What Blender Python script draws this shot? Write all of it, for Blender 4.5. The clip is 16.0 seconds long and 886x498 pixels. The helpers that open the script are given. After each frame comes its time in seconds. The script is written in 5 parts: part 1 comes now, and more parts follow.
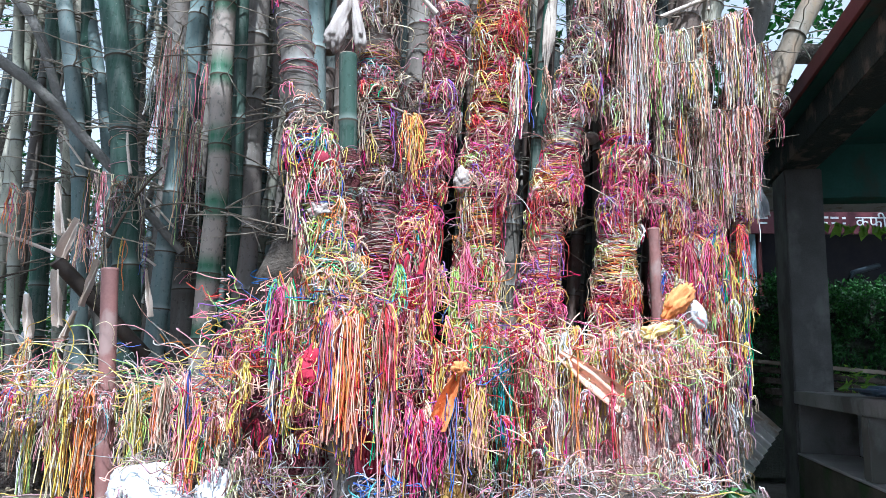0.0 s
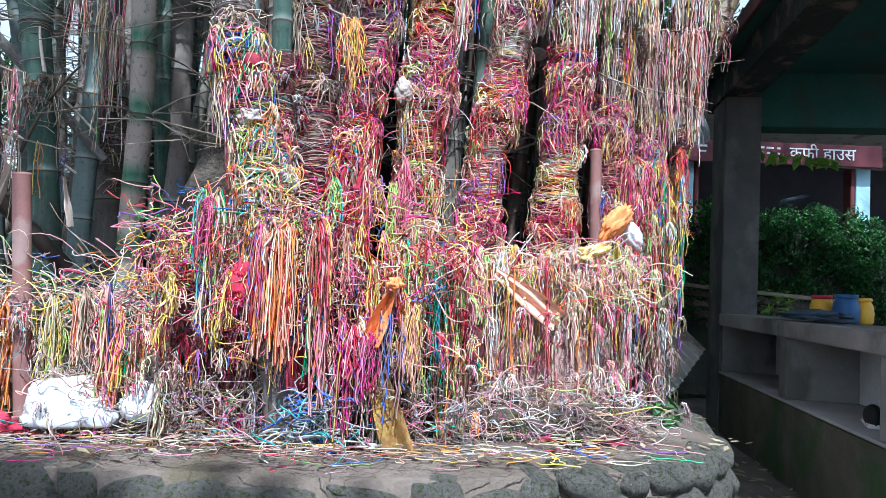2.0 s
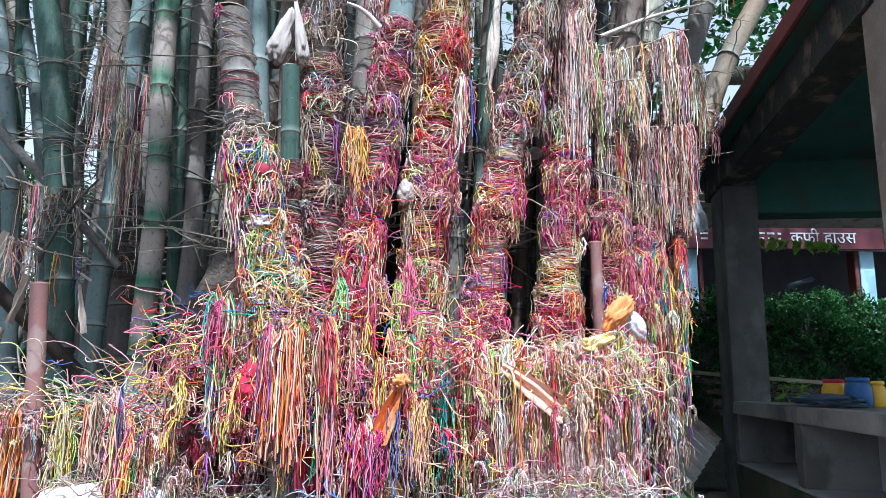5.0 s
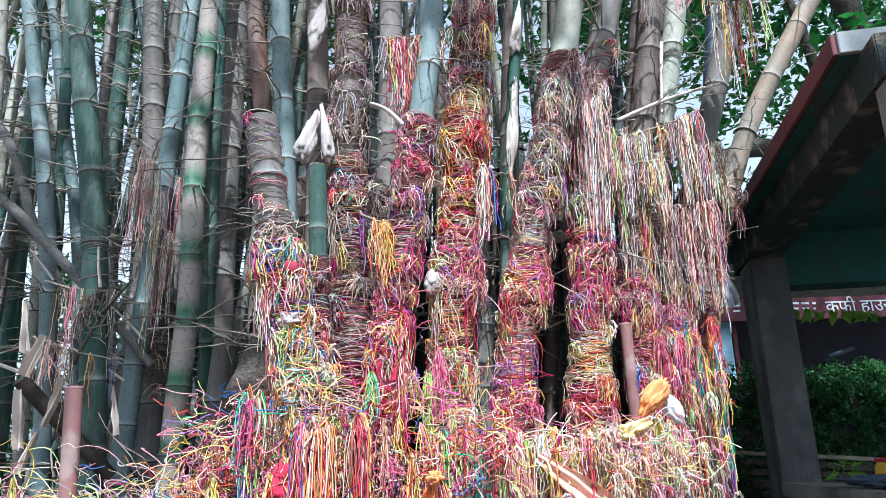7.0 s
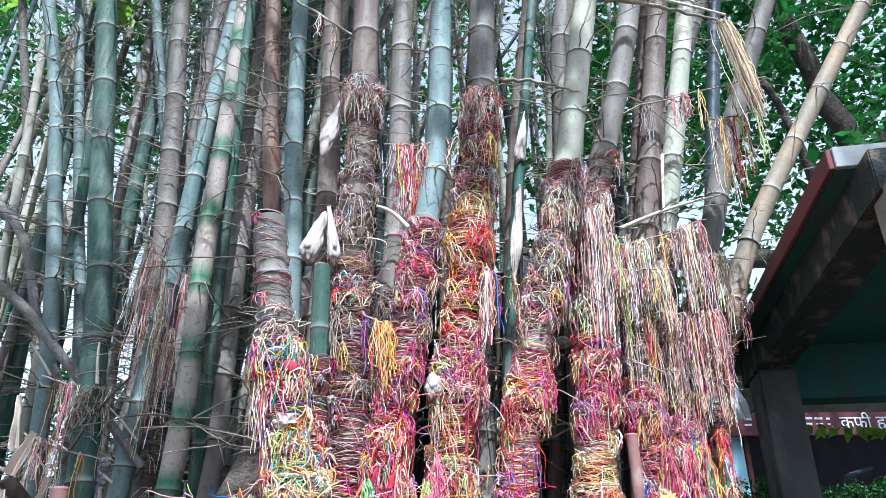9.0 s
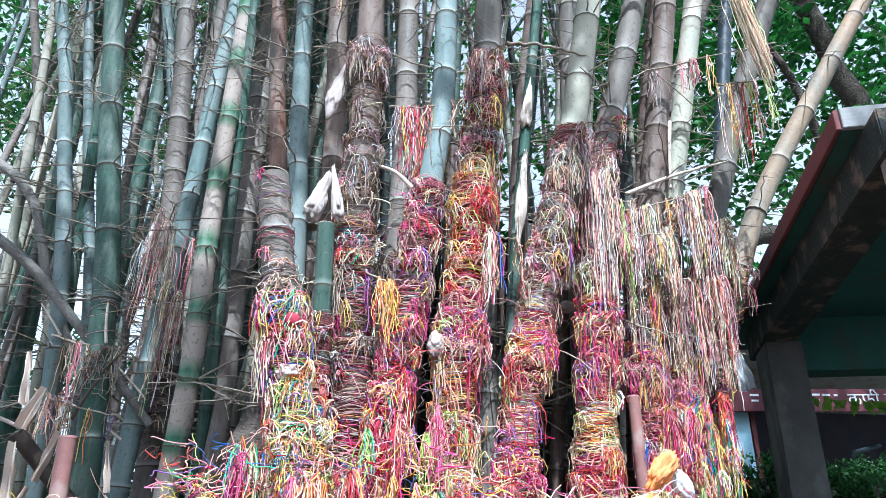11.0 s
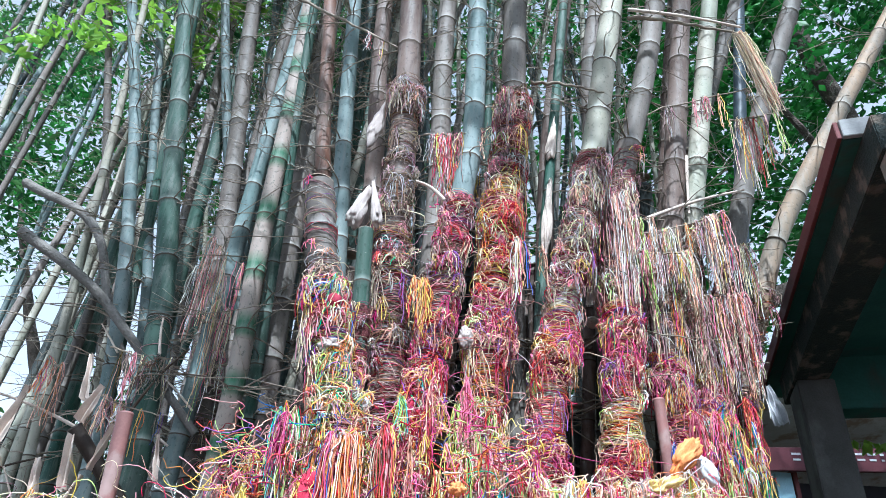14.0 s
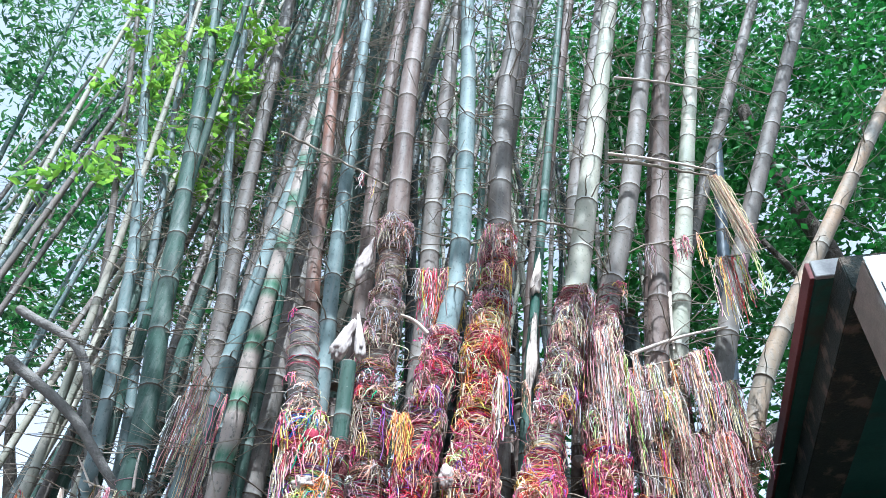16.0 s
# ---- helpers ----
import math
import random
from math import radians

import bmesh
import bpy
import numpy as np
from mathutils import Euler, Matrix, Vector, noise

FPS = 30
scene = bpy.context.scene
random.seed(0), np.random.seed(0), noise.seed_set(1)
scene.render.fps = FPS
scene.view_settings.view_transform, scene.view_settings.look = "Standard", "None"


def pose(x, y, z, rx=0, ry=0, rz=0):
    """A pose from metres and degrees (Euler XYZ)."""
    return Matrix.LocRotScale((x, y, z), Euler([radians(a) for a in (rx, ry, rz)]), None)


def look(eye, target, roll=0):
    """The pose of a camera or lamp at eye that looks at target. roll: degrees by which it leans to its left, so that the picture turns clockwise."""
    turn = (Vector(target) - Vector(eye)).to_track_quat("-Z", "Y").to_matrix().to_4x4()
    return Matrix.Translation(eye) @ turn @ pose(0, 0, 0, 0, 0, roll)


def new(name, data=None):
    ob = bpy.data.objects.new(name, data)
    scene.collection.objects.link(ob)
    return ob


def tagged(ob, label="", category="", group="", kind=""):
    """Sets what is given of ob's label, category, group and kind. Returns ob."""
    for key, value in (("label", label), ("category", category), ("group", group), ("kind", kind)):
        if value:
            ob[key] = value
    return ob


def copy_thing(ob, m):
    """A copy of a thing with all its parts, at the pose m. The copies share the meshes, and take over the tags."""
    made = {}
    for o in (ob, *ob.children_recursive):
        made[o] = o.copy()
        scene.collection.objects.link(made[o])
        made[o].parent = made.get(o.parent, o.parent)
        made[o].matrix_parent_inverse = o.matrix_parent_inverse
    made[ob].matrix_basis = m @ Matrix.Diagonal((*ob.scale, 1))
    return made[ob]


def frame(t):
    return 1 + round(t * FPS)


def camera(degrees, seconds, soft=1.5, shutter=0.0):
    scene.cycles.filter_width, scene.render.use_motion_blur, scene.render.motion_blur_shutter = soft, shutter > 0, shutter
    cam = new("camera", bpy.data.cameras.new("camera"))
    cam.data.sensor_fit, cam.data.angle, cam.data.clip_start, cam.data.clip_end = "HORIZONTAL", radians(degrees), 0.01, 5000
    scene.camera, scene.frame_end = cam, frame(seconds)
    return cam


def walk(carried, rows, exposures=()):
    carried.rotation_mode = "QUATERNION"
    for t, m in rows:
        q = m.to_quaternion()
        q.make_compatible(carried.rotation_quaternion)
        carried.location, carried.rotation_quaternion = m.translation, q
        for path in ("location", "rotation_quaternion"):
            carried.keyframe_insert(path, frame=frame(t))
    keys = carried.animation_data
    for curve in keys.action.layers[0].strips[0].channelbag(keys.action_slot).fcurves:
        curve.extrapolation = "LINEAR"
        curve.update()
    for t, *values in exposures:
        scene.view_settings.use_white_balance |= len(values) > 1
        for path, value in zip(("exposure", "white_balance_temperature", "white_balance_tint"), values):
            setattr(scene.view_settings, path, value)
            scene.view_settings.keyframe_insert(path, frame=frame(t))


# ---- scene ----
cam = camera(65.1, 16.0, soft=0.85)
EXPOSURE = 0.84
PATH = [
    (0, (-0.020, 0.082, 1.460), (-0.029, 2.055, 1.787), 1.9),
    (0.5, (-0.016, 0.111, 1.447), (-0.021, 2.098, 1.670), 1.7),
    (1, (-0.020, 0.128, 1.448), (-0.004, 2.121, 1.610), 2.3),
    (1.5, (-0.001, 0.150, 1.444), (0.066, 2.146, 1.559), 2.8),
    (2, (0.014, 0.174, 1.441), (0.176, 2.165, 1.551), 2.8),
    (2.5, (0.044, 0.163, 1.422), (0.260, 2.148, 1.540), 2.6),
    (3, (0.061, 0.161, 1.413), (0.334, 2.138, 1.545), 2.1),
    (3.5, (0.065, 0.152, 1.400), (0.365, 2.120, 1.595), 1.0),
    (4, (0.062, 0.144, 1.405), (0.356, 2.104, 1.671), 1.1),
    (4.5, (0.045, 0.124, 1.407), (0.266, 2.085, 1.731), 1.0),
    (5, (0.034, 0.084, 1.438), (0.159, 2.044, 1.817), 1.1),
    (5.2, (0.027, 0.098, 1.456), (0.138, 2.056, 1.847), 1.2),
    (7.3, (0.027, 0.049, 1.494), (0.060, 1.946, 2.125), -1.0),
    (7.5, (0.036, 0.067, 1.488), (0.073, 1.958, 2.141), -1.5),
    (8, (0.038, 0.068, 1.495), (0.078, 1.928, 2.227), -0.6),
    (8.5, (0.050, 0.060, 1.491), (0.087, 1.893, 2.290), 0.0),
    (9, (0.050, 0.058, 1.479), (0.074, 1.855, 2.357), 0.9),
    (9.2, (0.039, 0.072, 1.459), (0.066, 1.874, 2.324), 1.1),
    (11.3, (0.123, 0.126, 1.288), (0.102, 1.943, 2.126), 2.1),
    (11.5, (0.132, 0.148, 1.244), (0.109, 1.965, 2.080), 2.6),
    (12, (0.129, 0.227, 1.095), (0.112, 2.060, 1.895), 3.5),
    (12.5, (0.140, 0.230, 0.991), (0.095, 2.029, 1.864), 4.3),
    (13, (0.161, 0.199, 0.844), (0.127, 1.968, 1.777), 3.8),
    (13.5, (0.146, 0.156, 0.715), (0.042, 1.881, 1.722), 4.5),
    (14, (0.160, 0.101, 0.637), (0.042, 1.776, 1.723), 3.5),
    (14.5, (0.187, 0.099, 0.596), (0.040, 1.743, 1.727), 4.9),
    (15, (0.224, 0.070, 0.607), (0.104, 1.652, 1.825), 3.9),
    (15.5, (0.264, 0.061, 0.620), (0.151, 1.570, 1.928), 4.1),
    (16, (0.273, 0.021, 0.630), (0.147, 1.469, 2.005), 4.8),
]
walk(cam, [(t, look(eye, target, roll)) for t, eye, target, roll in PATH], exposures=((0.0, EXPOSURE - 0.02, 5000, 4), (5.2, EXPOSURE - 0.12, 5000, 4), (8.0, EXPOSURE + 0.18, 5000, 4), (11.5, EXPOSURE + 0.3, 5000, 4), (14.0, EXPOSURE + 0.1, 5000, 4), (16.0, EXPOSURE + 0.32, 5000, 4)))

# ---------------------------------------------------------------- light
SUN_EL, SUN_AZ = 56.0, 178.0          # azimuth clockwise from +y: behind the camera, to its right
SUN_DIR = Vector((math.sin(radians(SUN_AZ)) * math.cos(radians(SUN_EL)), math.cos(radians(SUN_AZ)) * math.cos(radians(SUN_EL)), math.sin(radians(SUN_EL))))
world = bpy.data.worlds.new("sky")
scene.world = world
world.use_nodes = True
wn = world.node_tree.nodes
sky = wn.new("ShaderNodeTexSky")
sky.sky_type, sky.sun_disc = "NISHITA", False
sky.sun_elevation, sky.sun_rotation = radians(SUN_EL), radians(SUN_AZ)
sky.dust_density, sky.ozone_density = 3.0, 1.0
wn["Background"].inputs["Strength"].default_value = 0.165
haze = wn.new("ShaderNodeHueSaturation")
haze.inputs["Saturation"].default_value = 0.12
world.node_tree.links.new(sky.outputs[0], haze.inputs["Color"])
world.node_tree.links.new(haze.outputs[0], wn["Background"].inputs["Color"])
sun = new("sun", bpy.data.lights.new("sun", "SUN"))
sun.data.energy, sun.data.angle, sun.data.color = 5.0, radians(0.6), (1.0, 0.94, 0.84)
sun.matrix_world = look(SUN_DIR * 30, (0, 0, 0))

rng = np.random.default_rng(7)


# ---------------------------------------------------------------- materials
class Mat:
    """A node material with a few shorthands."""

    def __init__(self, name, rough=0.7, metal=0.0, spec=0.4):
        self.m = bpy.data.materials.new(name)
        self.m.use_nodes = True
        self.t = self.m.node_tree
        self.b = self.t.nodes["Principled BSDF"]
        self.b.inputs["Roughness"].default_value = rough
        self.b.inputs["Metallic"].default_value = metal
        self.b.inputs["Specular IOR Level"].default_value = spec

    def node(self, kind, **kw):
        n = self.t.nodes.new(kind)
        for k, v in kw.items():
            n.inputs[k.replace("_", " ")].default_value = v
        return n

    def link(self, a, b):
        self.t.links.new(a, b)

    def coords(self, scale=(1, 1, 1), which="Object"):
        c = self.node("ShaderNodeTexCoord")
        mp = self.node("ShaderNodeMapping")
        mp.inputs["Scale"].default_value = scale
        self.link(c.outputs[which], mp.inputs["Vector"])
        return mp.outputs[0]

    def noise(self, scale, detail=5.0, vec=None, rough=0.6):
        n = self.node("ShaderNodeTexNoise", Scale=scale, Detail=detail, Roughness=rough)
        if vec is not None:
            self.link(vec, n.inputs["Vector"])
        return n.outputs["Fac"]

    def ramp(self, fac, stops, constant=False):
        r = self.node("ShaderNodeValToRGB")
        r.color_ramp.interpolation = "CONSTANT" if constant else "LINEAR"
        e = r.color_ramp.elements
        while len(e) < len(stops):
            e.new(0.5)
        for el, (p, c) in zip(e, stops):
            el.position, el.color = p, (*c, 1)
        self.link(fac, r.inputs[0])
        return r.outputs[0]

    def mix(self, fac, a, b, mode="MIX"):
        m = self.node("ShaderNodeMix")
        m.data_type, m.blend_type = "RGBA", mode
        for sock, v in ((m.inputs[0], fac), (m.inputs[6], a), (m.inputs[7], b)):
            if hasattr(v, "links"):
                self.link(v, sock)
            elif isinstance(v, (int, float)):
                sock.default_value = v
            else:
                sock.default_value = (*v, 1)
        return m.outputs[2]

    def color(self, sock):
        self.link(sock, self.b.inputs["Base Color"])
        return self

    def bump(self, height, strength=0.4, dist=0.01):
        n = self.node("ShaderNodeBump", Strength=strength, Distance=dist)
        self.link(height, n.inputs["Height"])
        self.link(n.outputs[0], self.b.inputs["Normal"])
        return self


def thread_material():
    """Cotton thread: the dye of each strand, faded and dusty in patches."""
    m = Mat("cotton_thread", 0.8, spec=0.12)
    a = m.node("ShaderNodeAttribute")
    a.attribute_name = "dye"
    v = m.coords()
    fade = m.noise(11.0, 4.0, v)
    dusty = m.mix(m.ramp(fade, [(0.45, (0, 0, 0)), (0.78, (0.4, 0.4, 0.4))]), a.outputs["Color"], (0.48, 0.40, 0.32))
    m.color(dusty).bump(m.noise(700.0, 2.0, v), 0.3, 0.002)
    return m.m


THREAD = thread_material()
RED, CRIMSON, MAGENTA, PINK = (0.66, 0.05, 0.07), (0.40, 0.015, 0.05), (0.66, 0.06, 0.24), (0.86, 0.44, 0.46)
ORANGE, YELLOW, PALE, WHITE = (0.88, 0.30, 0.08), (0.88, 0.64, 0.14), (0.88, 0.76, 0.50), (0.86, 0.84, 0.82)
GREEN, LIME, BLUE, PURPLE = (0.05, 0.48, 0.22), (0.50, 0.72, 0.20), (0.08, 0.16, 0.60), (0.30, 0.12, 0.44)
BROWN, BEIGE, MAUVE, TEAL = (0.22, 0.12, 0.08), (0.55, 0.44, 0.33), (0.52, 0.30, 0.34), (0.10, 0.45, 0.45)
SALMON, ROSE, GREYT, DUST = (0.90, 0.48, 0.36), (0.80, 0.20, 0.32), (0.46, 0.45, 0.48), (0.36, 0.29, 0.25)
FR = [SALMON, YELLOW, MAGENTA, ORANGE, GREEN, SALMON, PINK, YELLOW, CRIMSON, LIME, PURPLE, PALE, BLUE, ROSE, PALE, SALMON, ORANGE, RED, YELLOW, BEIGE]
W = [RED, ORANGE, YELLOW, CRIMSON, PINK, MAGENTA, PALE, SALMON, ROSE, YELLOW, RED, CRIMSON, ORANGE, PALE]
RD = [CRIMSON, ROSE, MAGENTA, SALMON, PINK, SALMON, BEIGE, CRIMSON, MAGENTA, ROSE, YELLOW, PURPLE, RED, PALE]
YL = [YELLOW, PALE, ORANGE, LIME, YELLOW, BEIGE, RED, PALE, SALMON, WHITE]
FD = [BEIGE, DUST, MAUVE, PALE, BROWN, PINK, MAUVE, GREYT, WHITE, ROSE, DUST, BEIGE, MAUVE, BROWN, SALMON, BROWN]
PL = [WHITE, PALE, PINK, WHITE, SALMON, PALE, YELLOW, WHITE, PINK, ROSE, SALMON, PALE, LIME, SALMON]
CO = [WHITE, PURPLE, GREEN, PINK, BLUE, YELLOW, ROSE, PALE, TEAL, PALE, LIME, SALMON, YELLOW, ORANGE]
DR = [BROWN, BEIGE, DUST, MAUVE, BEIGE, BROWN, GREYT, DUST]
ORG = [ORANGE, SALMON, YELLOW, ORANGE, ROSE, SALMON, PALE]


def dyes(palette, n, bunch=None):
    """One dye a strand; strands of one bunch mostly share two or three."""
    pal = np.array(palette)
    if bunch is None:
        i = rng.integers(0, len(pal), n)
    else:
        own = rng.integers(0, len(pal), (int(bunch.max()) + 1, 3))
        i = own[bunch, rng.integers(0, 3, n)]
    c = pal[i] * rng.uniform(0.5, 1.15, (n, 1)) + rng.normal(0, 0.02, (n, 3))
    return np.clip(c, 0.01, 0.92)


def bamboo_material(name, low, high, pale=0.4, banded=False):
    m = Mat(name, 0.62, spec=0.18)
    a = m.node("ShaderNodeAttribute")
    a.attribute_name = "along"
    fr = m.node("ShaderNodeMath")
    fr.operation = "FRACT"
    m.link(a.outputs["Fac"], fr.inputs[0])
    v = m.coords((9, 9, 0.8))
    o = m.node("ShaderNodeObjectInfo")
    grain = m.noise(3.0, 6.0, v)
    blot = m.noise(2.2, 4.0, m.coords((1, 1, 0.5)))
    base = m.mix(m.ramp(blot, [(0.35, (0, 0, 0)), (0.65, (1, 1, 1))]), low, high)
    if banded:
        base = m.mix(m.ramp(fr.outputs[0], [(0.0, (0, 0, 0)), (0.12, (0, 0, 0)), (0.34, (1, 1, 1)), (0.80, (1, 1, 1)), (0.94, (0.1, 0.1, 0.1))]), low, high)
    base = m.mix(m.ramp(grain, [(0.48, (0, 0, 0)), (0.72, (0.38, 0.38, 0.38))]), base, (0.25, 0.24, 0.22))
    spots = m.noise(38.0, 5.0, m.coords((1, 1, 0.7)))
    base = m.mix(m.ramp(spots, [(0.56, (0, 0, 0)), (0.66, (0.5, 0.5, 0.5))]), base, tuple(x * 0.4 for x in low))
    waxy = m.ramp(fr.outputs[0], [(0.0, (0.25, 0.25, 0.25)), (0.02, (pale * 0.7,) * 3), (0.10, (0.03, 0.03, 0.03)), (0.9, (0, 0, 0)), (1.0, (pale * 0.4,) * 3)])
    base = m.mix(waxy, base, (0.42, 0.43, 0.40))
    ring = m.ramp(fr.outputs[0], [(0.0, (1, 1, 1)), (0.012, (0, 0, 0)), (0.975, (0, 0, 0)), (0.99, (1, 1, 1))])
    base = m.mix(ring, base, (0.07, 0.05, 0.035))
    hsv = m.node("ShaderNodeHueSaturation")
    mr = m.node("ShaderNodeMapRange")
    m.link(o.outputs["Random"], mr.inputs[0])
    mr.inputs[3].default_value, mr.inputs[4].default_value = 0.8, 1.25
    m.link(mr.outputs[0], hsv.inputs["Value"])
    m.link(base, hsv.inputs["Color"])
    scratch = m.ramp(m.noise(60.0, 2.0, m.coords((1, 1, 2.5))), [(0.70, (0, 0, 0)), (0.74, (0.35, 0.35, 0.35))])
    m.color(m.mix(scratch, hsv.outputs[0], (0.6, 0.58, 0.5))).bump(grain, 0.25, 0.004)
    return m.m


BAMBOO_GREEN = bamboo_material("bamboo_green", (0.026, 0.075, 0.052), (0.075, 0.105, 0.085))
BAMBOO_TEAL = bamboo_material("bamboo_teal", (0.095, 0.135, 0.13), (0.17, 0.205, 0.20), 0.5)
BAMBOO_GREY = bamboo_material("bamboo_grey", (0.10, 0.088, 0.075), (0.19, 0.155, 0.135))
BAMBOO_PALE = bamboo_material("bamboo_pale", (0.23, 0.235, 0.18), (0.34, 0.30, 0.24), 0.5)
BAMBOO_BROWN = bamboo_material("bamboo_brown", (0.085, 0.055, 0.045), (0.16, 0.115, 0.095), 0.2)
BAMBOO_RUST = bamboo_material("bamboo_rust", (0.15, 0.058, 0.032), (0.085, 0.07, 0.06), 0.1)
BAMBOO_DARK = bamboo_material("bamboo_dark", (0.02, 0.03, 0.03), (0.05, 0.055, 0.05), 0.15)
BAMBOO_CANKER = bamboo_material("bamboo_canker", (0.14, 0.13, 0.11), (0.27, 0.18, 0.11), 0.3)
BAMBOO_TWO = bamboo_material("bamboo_two", (0.03, 0.10, 0.05), (0.29, 0.235, 0.20), 0.2, True)


def mottled(name, a, b, scale=6.0, rough=0.8, bump=0.5, dist=0.01, fine=60.0, third=None, spec=0.3, metal=0.0):
    """Two colours in patches with a fine grain, and stains of a third."""
    m = Mat(name, rough, metal, spec)
    v = m.coords()
    big, small = m.noise(scale, 6.0, v), m.noise(fine, 4.0, v)
    c = m.mix(m.ramp(big, [(0.35, (0, 0, 0)), (0.65, (1, 1, 1))]), a, b)
    c = m.mix(m.ramp(small, [(0.3, (0.35, 0.35, 0.35)), (0.7, (0, 0, 0))]), c, tuple(x * 0.55 for x in a))
    if third:
        c = m.mix(m.ramp(m.noise(scale * 0.6, 7.0, m.coords((1.3, 1, 0.8))), [(0.52, (0, 0, 0)), (0.62, (1, 1, 1))]), c, third)
    add = m.node("ShaderNodeMath")
    add.operation = "ADD"
    m.link(big, add.inputs[0])
    m.link(small, add.inputs[1])
    m.color(c).bump(add.outputs[0], bump, dist)
    return m.m


def leaf_material(name, a, b, glow=0.45):
    m = Mat(name, 0.45, spec=0.4)
    g = m.node("ShaderNodeNewGeometry")
    c = m.ramp(g.outputs["Random Per Island"], [(0.0, a), (0.7, b), (1.0, tuple(min(1, x * 1.5) for x in b))])
    m.color(c)
    tr = m.node("ShaderNodeBsdfTranslucent")
    m.link(c, tr.inputs["Color"])
    mx = m.node("ShaderNodeMixShader")
    mx.inputs[0].default_value = glow
    out = m.t.nodes["Material Output"]
    m.link(m.b.outputs[0], mx.inputs[1])
    m.link(tr.outputs[0], mx.inputs[2])
    m.link(mx.outputs[0], out.inputs["Surface"])
    return m.m


LEAF_TREE = leaf_material("leaf_tree", (0.012, 0.07, 0.012), (0.04, 0.17, 0.025), 0.4)
LEAF_BAMBOO = leaf_material("leaf_bamboo", (0.02, 0.08, 0.03), (0.09, 0.20, 0.06), 0.5)
LEAF_FRESH = leaf_material("leaf_fresh", (0.10, 0.25, 0.03), (0.25, 0.42, 0.05), 0.5)
LEAF_HEDGE = leaf_material("leaf_hedge", (0.01, 0.05, 0.013), (0.045, 0.135, 0.028), 0.3)
EARTH = mottled("earth", (0.115, 0.088, 0.07), (0.19, 0.15, 0.125), 3.0, 0.95, 0.8, 0.02, 45.0, (0.11, 0.09, 0.06))
PATH_EARTH = mottled("path_earth", (0.10, 0.085, 0.07), (0.17, 0.15, 0.13), 4.0, 0.95, 0.8, 0.03, 50.0)
STONE = mottled("stone", (0.19, 0.175, 0.15), (0.30, 0.275, 0.25), 9.0, 0.88, 1.0, 0.03, 60.0, (0.10, 0.12, 0.05))
CONCRETE = mottled("concrete", (0.21, 0.205, 0.195), (0.30, 0.29, 0.275), 2.5, 0.9, 0.35, 0.006, 90.0, (0.11, 0.105, 0.09))
# concrete darkened in its colour for the tree shade on the column
CONCRETE_SHADED = mottled("shaded_concrete", (0.085, 0.082, 0.078), (0.13, 0.125, 0.12), 3.0, 0.92, 0.4, 0.006, 80.0, (0.16, 0.155, 0.145))
MOSSY = mottled("mossy_concrete", (0.075, 0.07, 0.05), (0.12, 0.11, 0.08), 3.0, 0.95, 0.5, 0.01, 60.0, (0.04, 0.07, 0.025))
CONCRETE_BROWN = mottled("concrete_brown", (0.20, 0.17, 0.14), (0.27, 0.23, 0.19), 5.0, 0.9, 0.6, 0.01, 70.0, (0.32, 0.30, 0.27))
CONCRETE_GREY = mottled("cement_grey", (0.32, 0.31, 0.305), (0.41, 0.40, 0.39), 3.0, 0.9, 0.35, 0.005, 60.0)
PLASTER = mottled("plaster", (0.66, 0.67, 0.66), (0.74, 0.75, 0.74), 3.0, 0.85, 0.35, 0.005, 60.0, (0.52, 0.53, 0.53))
ROOF_GREEN = mottled("roof_green", (0.022, 0.085, 0.068), (0.04, 0.12, 0.10), 2.0, 0.7, 0.3, 0.006, 40.0, (0.05, 0.065, 0.055))
RED_PAINT = mottled("red_paint", (0.13, 0.035, 0.035), (0.18, 0.05, 0.05), 4.0, 0.7, 0.3, 0.004, 60.0)
BEAM = mottled("beam", (0.018, 0.028, 0.025), (0.035, 0.038, 0.032), 7.0, 0.85, 0.7, 0.02, 50.0, (0.13, 0.10, 0.075))
SIGN_RED = mottled("sign_red", (0.09, 0.018, 0.026), (0.12, 0.028, 0.035), 3.0, 0.6, 0.1, 0.002)
SIGN_WHITE = mottled("sign_white", (0.75, 0.75, 0.75), (0.62, 0.62, 0.64), 9.0, 0.7, 0.1, 0.002)
BLUE_PAINT = mottled("blue_paint", (0.42, 0.66, 0.80), (0.50, 0.72, 0.84), 3.0, 0.7, 0.15, 0.003)
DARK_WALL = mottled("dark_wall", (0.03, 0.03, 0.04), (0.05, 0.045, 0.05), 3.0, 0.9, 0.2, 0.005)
TIN = mottled("tin", (0.60, 0.58, 0.54), (0.72, 0.70, 0.67), 4.0, 0.6, 0.3, 0.004, 60.0, (0.36, 0.28, 0.21), 0.4, 0.1)
WOOD_OLD = mottled("wood_old", (0.22, 0.17, 0.13), (0.34, 0.28, 0.22), 5.0, 0.85, 0.6, 0.01, 60.0)
BARK = mottled("bark", (0.07, 0.055, 0.045), (0.13, 0.105, 0.085), 6.0, 0.9, 1.0, 0.04, 30.0)
BARK_GREY = mottled("bark_grey", (0.14, 0.125, 0.11), (0.22, 0.20, 0.18), 6.0, 0.9, 0.8, 0.02, 40.0)
PIPE_PINK = mottled("pipe_pink", (0.28, 0.135, 0.12), (0.22, 0.11, 0.10), 8.0, 0.55, 0.2, 0.003, 80.0, (0.30, 0.20, 0.18))
PIPE_DARK = mottled("pipe_dark", (0.035, 0.025, 0.02), (0.06, 0.045, 0.035), 8.0, 0.6, 0.3, 0.004)
